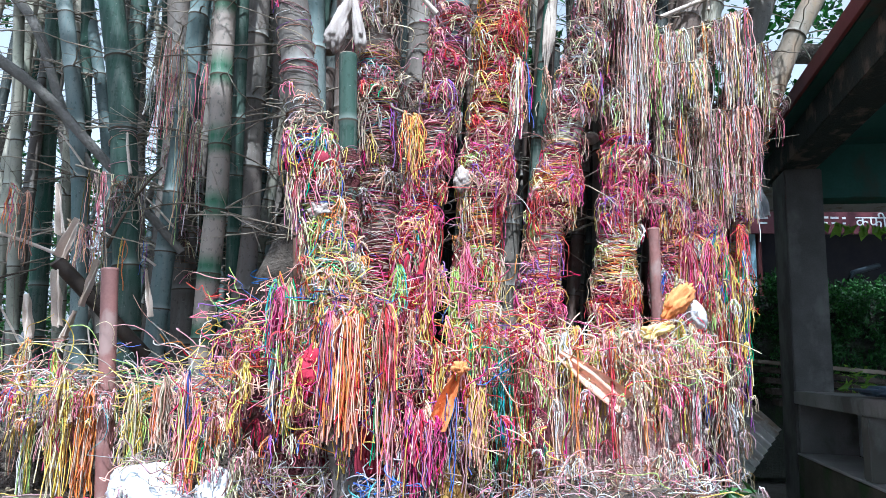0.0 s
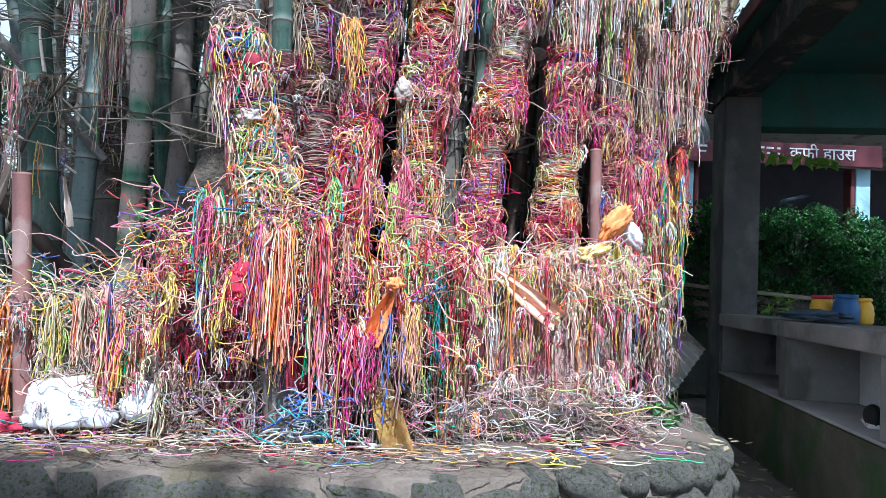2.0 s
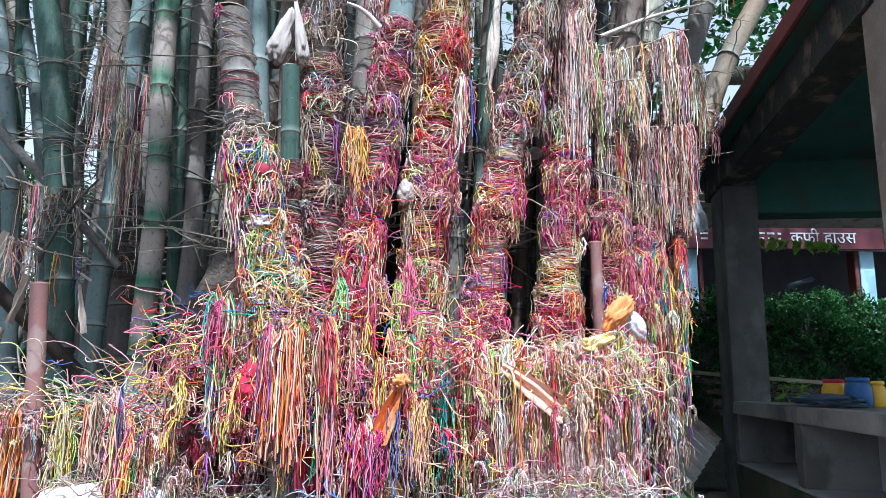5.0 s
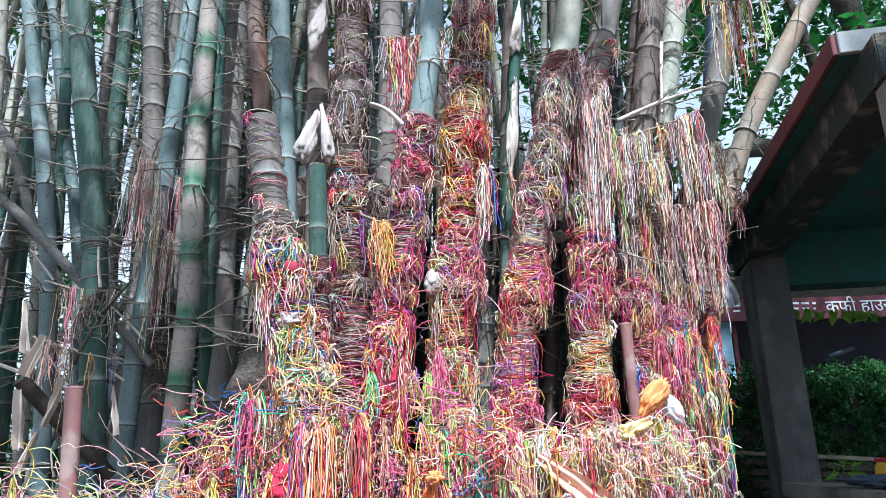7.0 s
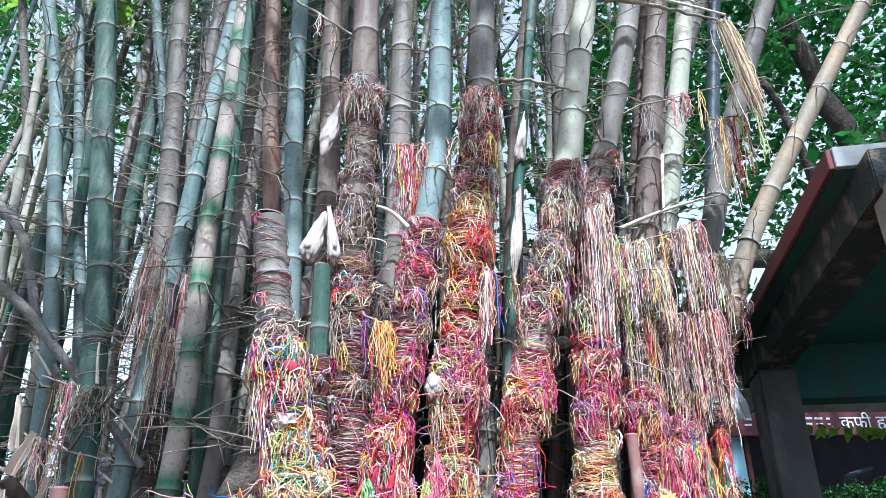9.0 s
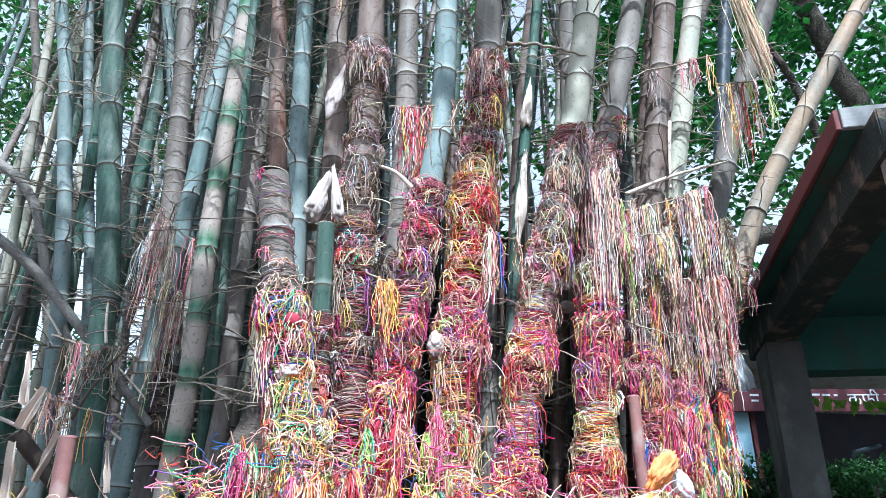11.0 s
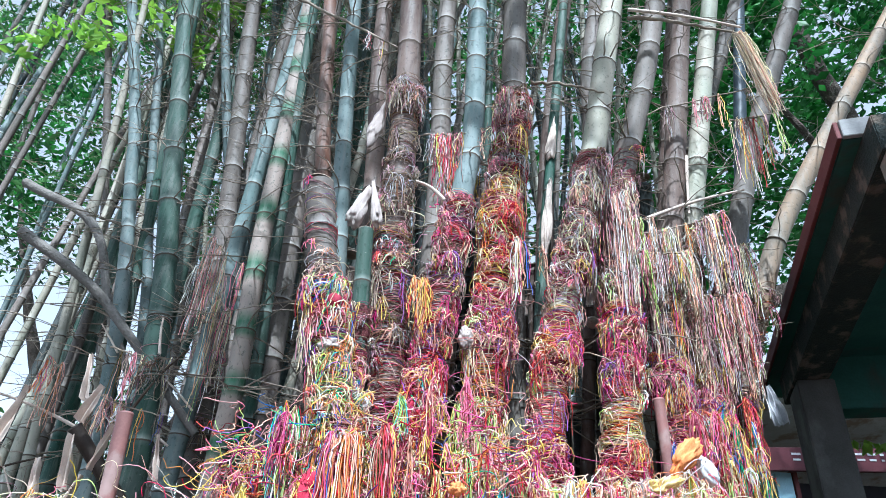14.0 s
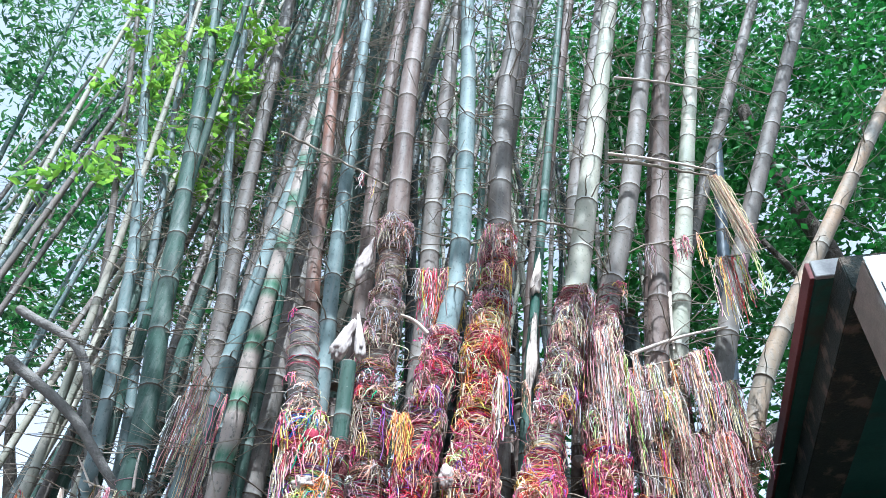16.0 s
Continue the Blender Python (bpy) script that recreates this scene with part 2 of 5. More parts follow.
POLE_SLATE = mottled("pole_slate", (0.035, 0.05, 0.065), (0.05, 0.065, 0.08), 4.0, 0.5, 0.1, 0.002)
CORE = mottled("packed_thread", (0.17, 0.04, 0.055), (0.30, 0.10, 0.10), 22.0, 0.95, 1.0, 0.03, 160.0, (0.10, 0.06, 0.045))
CORE_PINK = mottled("packed_pink_thread", (0.60, 0.33, 0.31), (0.72, 0.55, 0.50), 25.0, 0.95, 1.0, 0.03, 160.0, (0.30, 0.12, 0.12))
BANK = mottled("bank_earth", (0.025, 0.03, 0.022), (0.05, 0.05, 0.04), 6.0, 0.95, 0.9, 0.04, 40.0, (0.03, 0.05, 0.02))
BRUSH = mottled("dry_litter", (0.07, 0.05, 0.04), (0.24, 0.19, 0.16), 26.0, 0.95, 1.0, 0.04, 90.0)


def cloth(name, a, b, rough=0.85):
    return mottled(name, a, b, 14.0, rough, 0.35, 0.004, 300.0, None, 0.2)


CLOTH_ORANGE = cloth("cloth_orange", (0.80, 0.25, 0.07), (0.84, 0.36, 0.14))
CLOTH_RED = cloth("cloth_red", (0.45, 0.03, 0.06), (0.55, 0.05, 0.10))
CLOTH_YELLOW = cloth("cloth_yellow", (0.88, 0.62, 0.16), (0.90, 0.72, 0.36))
CLOTH_WINE = cloth("cloth_wine", (0.30, 0.03, 0.06), (0.36, 0.05, 0.08))
CLOTH_WHITE = cloth("cloth_white", (0.66, 0.67, 0.71), (0.78, 0.78, 0.80), 0.5)
CLOTH_GREY = cloth("cloth_grey", (0.42, 0.35, 0.32), (0.52, 0.45, 0.41))
CLOTH_BEIGE = cloth("cloth_beige", (0.48, 0.33, 0.12), (0.38, 0.27, 0.12))
CLOTH_GOLD = mottled("cloth_gold", (0.46, 0.30, 0.07), (0.30, 0.11, 0.05), 30.0, 0.5, 0.9, 0.01, 260.0, (0.20, 0.13, 0.05))
CLOTH_PEACH = cloth("cloth_peach", (0.85, 0.42, 0.32), (0.88, 0.58, 0.40))
SHEATH = mottled("sheath", (0.62, 0.50, 0.42), (0.70, 0.60, 0.52), 6.0, 0.8, 0.4, 0.005, 60.0)
PLASTIC_BLUE = mottled("plastic_blue", (0.04, 0.11, 0.28), (0.06, 0.15, 0.34), 5.0, 0.4, 0.05, 0.002)
PLASTIC_YELLOW = mottled("plastic_yellow", (0.75, 0.42, 0.03), (0.80, 0.50, 0.06), 5.0, 0.4, 0.05, 0.002)
TARP = mottled("tarp", (0.07, 0.10, 0.15), (0.10, 0.14, 0.20), 8.0, 0.7, 0.3, 0.006)
RUBBER = mottled("rubber", (0.012, 0.012, 0.014), (0.02, 0.02, 0.02), 8.0, 0.6, 0.1, 0.002)
LAMP_WHITE = mottled("lamp_white", (0.8, 0.8, 0.82), (0.75, 0.75, 0.78), 5.0, 0.4, 0.05, 0.002)


# ---------------------------------------------------------------- mesh helpers
def mesh_ob(name, verts, faces, material, parent=None, label="", smooth=True, kind=""):
    me = bpy.data.meshes.new(name)
    me.from_pydata([tuple(v) for v in verts] if not isinstance(verts, np.ndarray) else verts.tolist(), [], faces if isinstance(faces, list) else faces.tolist())
    me.materials.append(material)
    if smooth:
        me.polygons.foreach_set("use_smooth", np.ones(len(me.polygons), dtype=bool))
    ob = new(name, me)
    if parent is not None:
        ob.parent = parent
    return tagged(ob, label, "", "", kind)


def part(name, bm, material, parent=None, label="", smooth=False):
    me = bpy.data.meshes.new(name)
    bm.to_mesh(me)
    bm.free()
    me.materials.append(material)
    if smooth:
        me.polygons.foreach_set("use_smooth", np.ones(len(me.polygons), dtype=bool))
    ob = new(name, me)
    if parent is not None:
        ob.parent = parent
    return tagged(ob, label)


def thing(name, label, category, group="", at=(0, 0, 0), kind=""):
    ob = new(name)
    ob.location = at
    ob.empty_display_size = 0.1
    return tagged(ob, label, category, group, kind)


def box(bm, size, m, bevel=0.0):
    """A box of that size about the pose m, with worn edges."""
    r = bmesh.ops.create_cube(bm, size=1.0, matrix=m @ Matrix.Diagonal((*size, 1)))
    if bevel:
        ed = list({e for v in r["verts"] for e in v.link_edges})
        bmesh.ops.bevel(bm, geom=ed, offset=bevel, segments=2, affect="EDGES")
    return bm


def box_part(name, size, m, material, parent=None, label="", bevel=0.006):
    bm = bmesh.new()
    box(bm, size, m, bevel)
    return part(name, bm, material, parent, label)


def tubes(paths, radii, sides=3):
    """Many tubes in one go. paths: (n, k, 3); radii: (n,) or (n, k)."""
    P = np.asarray(paths, dtype=float)
    n, k, _ = P.shape
    R = np.asarray(radii, dtype=float)
    R = np.repeat(R[:, None], k, 1) if R.ndim == 1 else R
    T = np.gradient(P, axis=1)
    T /= np.linalg.norm(T, axis=2, keepdims=True) + 1e-9
    ref = np.where(np.abs(T[..., 2:3]) > 0.9, np.array([1.0, 0, 0]), np.array([0, 0, 1.0]))
    U = np.cross(T, ref)
    U /= np.linalg.norm(U, axis=2, keepdims=True) + 1e-9
    W = np.cross(T, U)
    a = np.arange(sides) * 2 * np.pi / sides
    V = P[:, :, None] + R[:, :, None, None] * (np.cos(a)[:, None] * U[:, :, None] + np.sin(a)[:, None] * W[:, :, None])
    idx = np.arange(n * k * sides).reshape(n, k, sides)
    nx = np.roll(idx, -1, 2)
    F = np.stack([idx[:, :-1], nx[:, :-1], nx[:, 1:], idx[:, 1:]], -1).reshape(-1, 4)
    return V.reshape(-1, 3), F


def catmull(pts, n):
    """n points on a smooth line through pts."""
    p = np.asarray(pts, float)
    p = np.vstack([2 * p[0] - p[1], p, 2 * p[-1] - p[-2]])
    u = np.linspace(0, len(p) - 3 - 1e-6, n)
    i = u.astype(int)
    f = (u - i)[:, None]
    a, b, c, d = p[i], p[i + 1], p[i + 2], p[i + 3]
    return 0.5 * (2 * b + (c - a) * f + (2 * a - 5 * b + 4 * c - d) * f ** 2 + (3 * b - a - 3 * c + d) * f ** 3)


def strands(top, length, k=8, sway=0.03, lean=None):
    """Threads that hang from the points top (n, 3), each with a sway of its own."""
    n = len(top)
    u = np.linspace(0, 1, k)
    P = np.repeat(top[:, None], k, 1)
    P[..., 2] -= u * length[:, None]
    ph, fr, am = rng.uniform(0, 6.28, (n, 2)), rng.uniform(2.5, 8, (n, 2)), rng.normal(0, sway, (n, 2))
    drift = rng.normal(0, 0.010, (n, 2))
    wf, wa = rng.uniform(8, 22, (n, 2)), rng.normal(0, 0.0045, (n, 2))
    for ax in (0, 1):
        P[..., ax] += am[:, ax, None] * 0.6 * np.sin(ph[:, ax, None] + fr[:, ax, None] * u) * u + drift[:, ax, None] * u + wa[:, ax, None] * np.sin(wf[:, ax, None] * u + ph[:, ax, None])
    if lean is not None:
        P[..., :2] += np.asarray(lean)[None, None] * (u ** 1.5)[None, :, None]
    return P


def thread_ob(name, P, radius, palette, parent=None, label="", sides=3, bunch=None):
    n, k = P.shape[:2]
    v, f = tubes(P, rng.uniform(0.65, 1.35, n) * radius, sides)
    ob = mesh_ob(name, v, f, THREAD, parent, label, kind="stuff")
    c = np.ones((n, k * sides, 4), dtype=np.float32)
    c[..., :3] = dyes(palette, n, bunch)[:, None]
    at = ob.data.attributes.new("dye", "FLOAT_COLOR", "POINT")
    at.data.foreach_set("color", c.ravel())
    return ob

# ---------------------------------------------------------------- ground and stone platform
PLAT_Z = 0.65


def ground_z(x, y):
    s = min(1.0, max(0.0, (y - 1.5) / 3.5))
    return 0.18 * s * s * (3 - 2 * s)


def make_ground():
    xs = np.concatenate([np.linspace(-400, -12, 14), np.linspace(-10, 10, 61), np.linspace(12, 400, 14)])
    ys = np.concatenate([np.linspace(-300, -8, 10), np.linspace(-6, 14, 61), np.linspace(16, 600, 14)])
    V = [(x, y, ground_z(x, y) + (0.03 * noise.noise((x * 1.7, y * 1.7, 0)) if abs(x) < 12 and -8 < y < 16 else 0)) for y in ys for x in xs]
    w = len(xs)
    F = [(j * w + i, j * w + i + 1, j * w + w + i + 1, j * w + w + i) for j in range(len(ys) - 1) for i in range(w - 1)]
    tagged(mesh_ob("ground", V, F, PATH_EARTH), "dark trodden earth path with scattered litter", "ground", kind="structure")


make_ground()
EDGE = [(-9, 3.9), (-5.5, 3.55), (-3.0, 3.32), (-1.0, 3.18), (0.1, 3.12), (0.75, 3.25), (1.3, 3.40), (1.62, 3.58), (1.9, 4.0), (2.06, 4.45), (2.15, 5.2), (2.3, 6.4), (2.6, 9.0)]


def make_platform():
    line = catmull([(x, y, 0) for x, y in EDGE], 90)
    V, F = [], []
    rows = 26
    for i, p in enumerate(line):
        back = Vector((p[0] * 0.75 - 0.4, 9.5, 0))
        for j in range(rows):
            f = (j / (rows - 1)) ** 1.6
            q = Vector(p).lerp(back, f)
            h = PLAT_Z - 0.03 + 0.05 * min(1, f * 12) + 0.035 * noise.noise((q.x * 2.2, q.y * 2.2, 3)) * min(1, f * 20 + 0.2) + 0.012 * noise.noise((q.x * 11, q.y * 11, 5))
            V.append((q.x, q.y, h))
    for i in range(len(line) - 1):
        for j in range(rows - 1):
            a = i * rows + j
            F.append((a, a + rows, a + rows + 1, a + 1))
    n0 = len(V)
    for p in line:
        V.append((p[0], p[1] + 0.05, -0.1))
    for i in range(len(line) - 1):
        F.append((i * rows, n0 + i, n0 + i + 1, (i + 1) * rows))
    return tagged(mesh_ob("platform", V, F, EARTH), "raised earth platform faced with mossy rubble stones", "platform", kind="structure")


platform = make_platform()

# ---------------------------------------------------------------- bamboo
def stem_mesh(points, r0, r1, gap, sides=12, sheath=0.0):
    """A jointed culm along the points (k, 3), with raised rings every gap metres."""
    p = np.asarray(points)
    d = np.concatenate([[0], np.cumsum(np.linalg.norm(np.diff(p, axis=0), axis=1))])
    total = d[-1]
    s, cuts = [], [-rng.uniform(0.0, gap)]
    while cuts[-1] < total:
        cuts.append(cuts[-1] + gap * (0.85 + 0.5 * min(1.0, max(0.0, cuts[-1]) / 5)) * rng.uniform(0.94, 1.06))
    cuts = np.array(cuts)
    for c, g in zip(cuts[:-1], np.diff(cuts)):
        for o in (0.0, 0.012, 0.03, g * 0.35, g * 0.7, g - 0.03, g - 0.012):
            if 0 <= c + o <= total:
                s.append(c + o)
    s = np.array(sorted(s))
    c = np.stack([np.interp(s, d, p[:, i]) for i in range(3)], 1)
    near = np.min(np.abs(s[:, None] - cuts[None]), 1)
    r = (r0 + (r1 - r0) * s / total) * (1 + 0.11 * np.exp(-(near / 0.012) ** 2) - 0.02 * np.exp(-((near - 0.05) / 0.03) ** 2))
    v, f = tubes(c[None], r[None], sides)
    along = np.repeat(np.interp(s, cuts, np.arange(len(cuts))) + 1e-4, sides)
    return v, f, along, c, s, cuts, d, p


def add_stem(name, points, r0, r1, gap, material, parent, sides=12):
    v, f, along, *_rest = stem_mesh(points, r0, r1, gap, sides)
    ob = mesh_ob(name, v, f, material, parent)
    at = ob.data.attributes.new("along", "FLOAT", "POINT")
    at.data.foreach_set("value", along)
    p, d, cuts = _rest[4], _rest[3], _rest[2]
    nodes = np.stack([np.interp(cuts, d, p[:, i]) for i in range(3)], 1)
    return ob, nodes


TWIG = mottled("twig", (0.16, 0.12, 0.09), (0.42, 0.36, 0.28), 3.0, 0.85, 0.4, 0.004, 60.0)


def add_twigs(nodes, r, parent, zmin=2.0, per=2.2, length=0.7, zmax=13):
    paths, rad = [], []
    for q in nodes:
        if not zmin < q[2] < zmax:
            continue
        for _ in range(rng.poisson(per)):
            a = rng.uniform(0, 6.28)
            dirv = np.array([math.cos(a), math.sin(a) * 0.8, rng.uniform(-0.25, 0.5)])
            L = rng.uniform(0.25, 1.0) * length
            u = np.linspace(0, 1, 6)[:, None]
            side = np.array([-dirv[1], dirv[0], 0]) * rng.normal(0, 0.25)
            pts = q + dirv * (r * 0.8 + L * u) + side * L * u ** 2 + np.array([0, 0, -1]) * L * 0.25 * u ** 2
            pts += rng.normal(0, 0.008, pts.shape)
            paths.append(pts)
            rad.append(rng.uniform(0.0035, 0.007) * np.linspace(1.2, 0.5, 6))
            for _k in range(rng.integers(0, 3)):
                i = rng.integers(2, 5)
                dv = dirv + rng.normal(0, 0.7, 3)
                paths.append(pts[i] + dv * np.linspace(0, 1, 6)[:, None] * L * 0.3)
                rad.append(np.linspace(0.003, 0.0015, 6))
    if paths:
        v, f = tubes(np.array(paths), np.array(rad), 4)
        mesh_ob("twig_spray", v, f, TWIG, parent, "thin bare side twigs", kind="stuff")


def path_at(p, z):
    """The point of the line p (k, 3) at the height z."""
    return np.array([np.interp(z, p[:, 2], p[:, 0]), np.interp(z, p[:, 2], p[:, 1]), z])


def wrap(parent, p, r, z0, z1, mats, density=300, fat=1.25, tassels=150, bulges=3):
    """Threads wound round a culm between two heights, with tassels that stick out and droop."""
    fat = max(fat * 0.88, 1.02)
    n = max(8, int((z1 - z0) * 14))
    zz = np.linspace(z0, z1, n)
    c = np.array([path_at(p, z) for z in zz])
    bz = rng.uniform(z0, z1, bulges)
    swell = lambda z: 1 + 0.13 * sum(math.exp(-((z - b) / 0.13) ** 2) for b in bz)
    rr = np.array([r * fat * swell(z) * rng.uniform(0.93, 1.05) for z in zz])
    v, f = tubes(c[None], (rr * 0.97)[None], 14)
    v += rng.normal(0, 0.006, v.shape)
    if density > 100:
        mesh_ob("thread_padding", v, f, CORE, parent, "felted mass of old red thread")
    k = 15
    a = np.linspace(0, 2 * np.pi, k)
    for m, share in mats:
        # wound turns
        N = int((z1 - z0) * density * 0.85 * share)
        z = rng.uniform(z0, z1, N)
        cc = np.array([path_at(p, q) for q in z])
        rad = np.array([r * fat * swell(q) for q in z]) * rng.uniform(0.97, 1.14, N)
        ti, ph = rng.normal(0, 0.33, N), rng.uniform(0, 6.28, N)
        st = rng.uniform(0, 6.28, N)
        ang = a[None] + st[:, None]
        wob = 1 + 0.05 * np.sin(3 * ang + ph[:, None])
        P = np.stack([cc[:, 0, None] + rad[:, None] * wob * np.cos(ang), cc[:, 1, None] + rad[:, None] * wob * np.sin(ang), z[:, None] + rad[:, None] * ti[:, None] * np.cos(ang + ph[:, None]) + 0.01 * (a[None] / 6.28 - 0.5)], -1)
        thread_ob("thread_winding", P, 0.0025, m, parent, "wound cotton threads", bunch=(z * 45).astype(int) - int(z0 * 45))
        # tassels
        N = int(2.0 * tassels * (z1 - z0) * share)
        if N:
            z = np.where(rng.random(N) < 0.6, rng.choice(bz, N) + rng.normal(0, 0.1, N), rng.uniform(z0, z1, N)) if bulges else rng.uniform(z0, z1, N)
            z = np.clip(z, z0, z1)
            cc = np.array([path_at(p, q) for q in z])
            rad = np.array([r * fat * swell(q) for q in z])
            tuft = rng.integers(0, max(3, N // 11), N)
            tz, ta, tl = z[:tuft.max() + 1], rng.uniform(-np.pi - 0.3, 0.3, tuft.max() + 1), rng.gamma(3.0, 0.038, tuft.max() + 1)
            z = np.clip(tz[tuft] + rng.normal(0, 0.012, N), z0, z1)
            cc = np.array([path_at(p, q) for q in z])
            rad = np.array([r * fat * swell(q) for q in z])
            ang = ta[tuft] + rng.normal(0, 0.12, N)
            L = tl[tuft] * rng.uniform(0.6, 1.2, N)
            u = np.linspace(0, 1, 7)
            out = rng.uniform(0.006, 0.05, N)
            lat = rng.normal(0, 0.9, N)
            R = rad[:, None] + out[:, None] * np.sin(u * 2.2)
            an = ang[:, None] + lat[:, None] * u * 0.5
            P = np.stack([cc[:, 0, None] + R * np.cos(an), cc[:, 1, None] + R * np.sin(an), z[:, None] + 0.03 * np.sin(u * 3) - (u ** 1.3) * L[:, None]], -1)
            P += rng.normal(0, 0.005, P.shape)
            thread_ob("tassel", P, 0.0029, m, parent, "loose thread ends hanging in tufts", bunch=tuft)


def culm(pts, r, material, label, gap=0.45, top=17.0, low=PLAT_Z - 0.05, wraps=(), twig=4.2, stump=False, zmin=2.2, twig_len=1.0):
    """One culm through the measured points, carried down to the ground and up out of sight."""
    p = [np.array(q, float) for q in pts]
    base = p[0] + (p[0] - p[1]) / max(0.2, p[1][2] - p[0][2]) * (p[0][2] - low) * 0.55
    base[2] = low
    line = [base] + p
    if not stump:
        t = p[-1] - p[-2]
        e = p[-1] + t / t[2] * (top - p[-1][2])
        if e[2] > p[-1][2] + 0.3:
            line.append(e)
    P = catmull(line, 60)
    ob = thing("bamboo_culm", label, "bamboo", "bamboo clump")
    stem, nodes = add_stem("stem", P, r * 1.05, r * (0.9 if not stump else 1.0), gap, material, ob)
    add_twigs(nodes, r, ob, max([zmin] + [w[1] for w in wraps]), twig, twig_len)
    for z0, z1, mats, opt in wraps:
        wrap(ob, P, r, z0, z1, mats, **opt)
    if stump:
        v, f = tubes(np.array([[P[-1] - (0, 0, 0.004), P[-1] + (0, 0, 0.002)]]), np.array([r * 0.98]), 12)
        f = f.tolist() + [tuple(range(12, 24))]
        mesh_ob("cut_end", v, f, WOOD_OLD, ob, "weathered cut end")
    return ob, P


BARE = "tall {} bamboo culm with bare side twigs"
BOUND = "{} bamboo culm bound with coloured prayer threads"
# beside the clump
culm([(-2.26, 5.0, 1.72), (-2.46, 5.0, 3.26), (-2.68, 5.0, 4.32), (-2.93, 5.0, 5.6), (-3.95, 5.0, 10.52)], 0.090, BAMBOO_GREEN, "thick dark green bamboo culm scratched with marks", 0.5, wraps=[(2.4, 3.1, [(DR, 0.3)], dict(fat=1.04, tassels=120, bulges=1, density=50))])
culm([(-2.85, 5.3, 2.6), (-3.07, 5.3, 3.8), (-3.31, 5.3, 4.77), (-3.58, 5.3, 5.8), (-4.74, 5.3, 9.38)], 0.060, BAMBOO_TEAL, BARE.format("blue-green"), 0.42)
culm([(-2.72, 5.5, 2.6), (-2.88, 5.5, 3.53), (-3.11, 5.5, 4.43), (-3.40, 5.5, 5.65)], 0.046, BAMBOO_TEAL, BARE.format("slim teal"), 0.4)
culm([(-2.12, 5.6, 2.2), (-2.29, 5.6, 3.68), (-2.49, 5.6, 5.41), (-2.74, 5.6, 7.46), (-3.17, 5.6, 11.71)], 0.092, BAMBOO_GREY, "grey bamboo culm hung with bleached threads", 0.48, wraps=[(2.1, 3.7, [(FD, 0.5)], dict(fat=1.03, tassels=150, bulges=3, density=40))])
culm([(-2.15, 5.3, 2.4), (-2.09, 5.3, 3.81), (-2.05, 5.3, 5.2), (-1.98, 5.3, 7.0), (-1.81, 5.3, 10.06)], 0.072, BAMBOO_TEAL, BARE.format("smooth teal"), 0.45)
culm([(-1.71, 5.0, 1.82), (-1.70, 5.0, 2.68), (-1.74, 5.0, 3.44), (-1.76, 5.0, 4.23), (-1.78, 5.0, 5.72), (-1.92, 5.0, 9.68)], 0.078, BAMBOO_TWO, "two-toned pinkish grey and green bamboo culm", 0.49)
culm([(-1.62, 5.5, 2.6), (-1.66, 5.5, 3.8), (-1.70, 5.5, 5.87), (-1.80, 5.5, 10.4)], 0.105, BAMBOO_GREY, BARE.format("stout grey"), 0.5)
culm([(-0.86, 4.4, 2.4), (-0.94, 4.4, 3.63), (-1.02, 4.4, 4.47), (-1.16, 4.4, 6.48), (-1.36, 4.4, 9.34)], 0.066, BAMBOO_TEAL, BARE.format("whitish teal"), 0.4)
culm([(-0.98, 4.6, 2.4), (-1.18, 4.6, 4.11), (-1.27, 4.6, 4.74), (-1.40, 4.6, 6.0), (-1.72, 4.6, 8.8)], 0.066, BAMBOO_RUST, "rust-stained brown bamboo culm", 0.5)
# the bound trunks in front
culm([(-0.55, 3.57, 1.68), (-0.64, 3.57, 2.08), (-0.72, 3.57, 2.5), (-0.81, 3.57, 2.85), (-0.90, 3.57, 3.38)], 0.088, BAMBOO_GREY, "grey bamboo stump wrapped in white, blue and purple threads", 0.5, stump=True, twig=0,
     wraps=[(1.3, 1.95, [(PL, 0.5), (YL, 0.4), (CO, 0.3)], dict(fat=1.3, tassels=380, bulges=3)), (1.95, 2.62, [(CO, 0.8), (RD, 0.3), (PL, 0.2)], dict(fat=1.12, tassels=300, bulges=3)), (2.62, 3.36, [(FD, 0.8), (RD, 0.2)], dict(fat=1.03, tassels=40, bulges=0, density=70))])
culm([(-0.57, 3.85, 2.0), (-0.59, 3.85, 2.6), (-0.61, 3.85, 3.0), (-0.62, 3.85, 3.2)], 0.052, BAMBOO_GREEN, BOUND.format("green"), 0.4, stump=True, twig=0, wraps=[(1.4, 2.3, [(RD, 0.6), (W, 0.3)], dict(fat=1.25, tassels=220)), (2.3, 2.62, [(FD, 0.5), (PL, 0.2)], dict(fat=1.12, tassels=60, density=110))])
culm([(-0.40, 4.05, 2.0), (-0.43, 4.05, 2.65), (-0.47, 4.05, 3.15), (-0.47, 4.05, 4.01), (-0.49, 4.05, 4.92), (-0.57, 4.05, 6.8), (-0.57, 4.05, 8.64)], 0.096, BAMBOO_BROWN, BOUND.format("stout brown-grey"), 0.5,
     wraps=[(1.4, 2.4, [(RD, 0.3), (DR, 0.4)], dict(fat=0.9, tassels=150)), (2.4, 3.3, [(DR, 0.4), (FD, 0.2), (RD, 0.2), (CO, 0.1)], dict(fat=0.95, tassels=220, bulges=4)), (3.3, 4.75, [(DR, 0.8), (FD, 0.2)], dict(fat=1.0, tassels=200, bulges=4, density=80))])
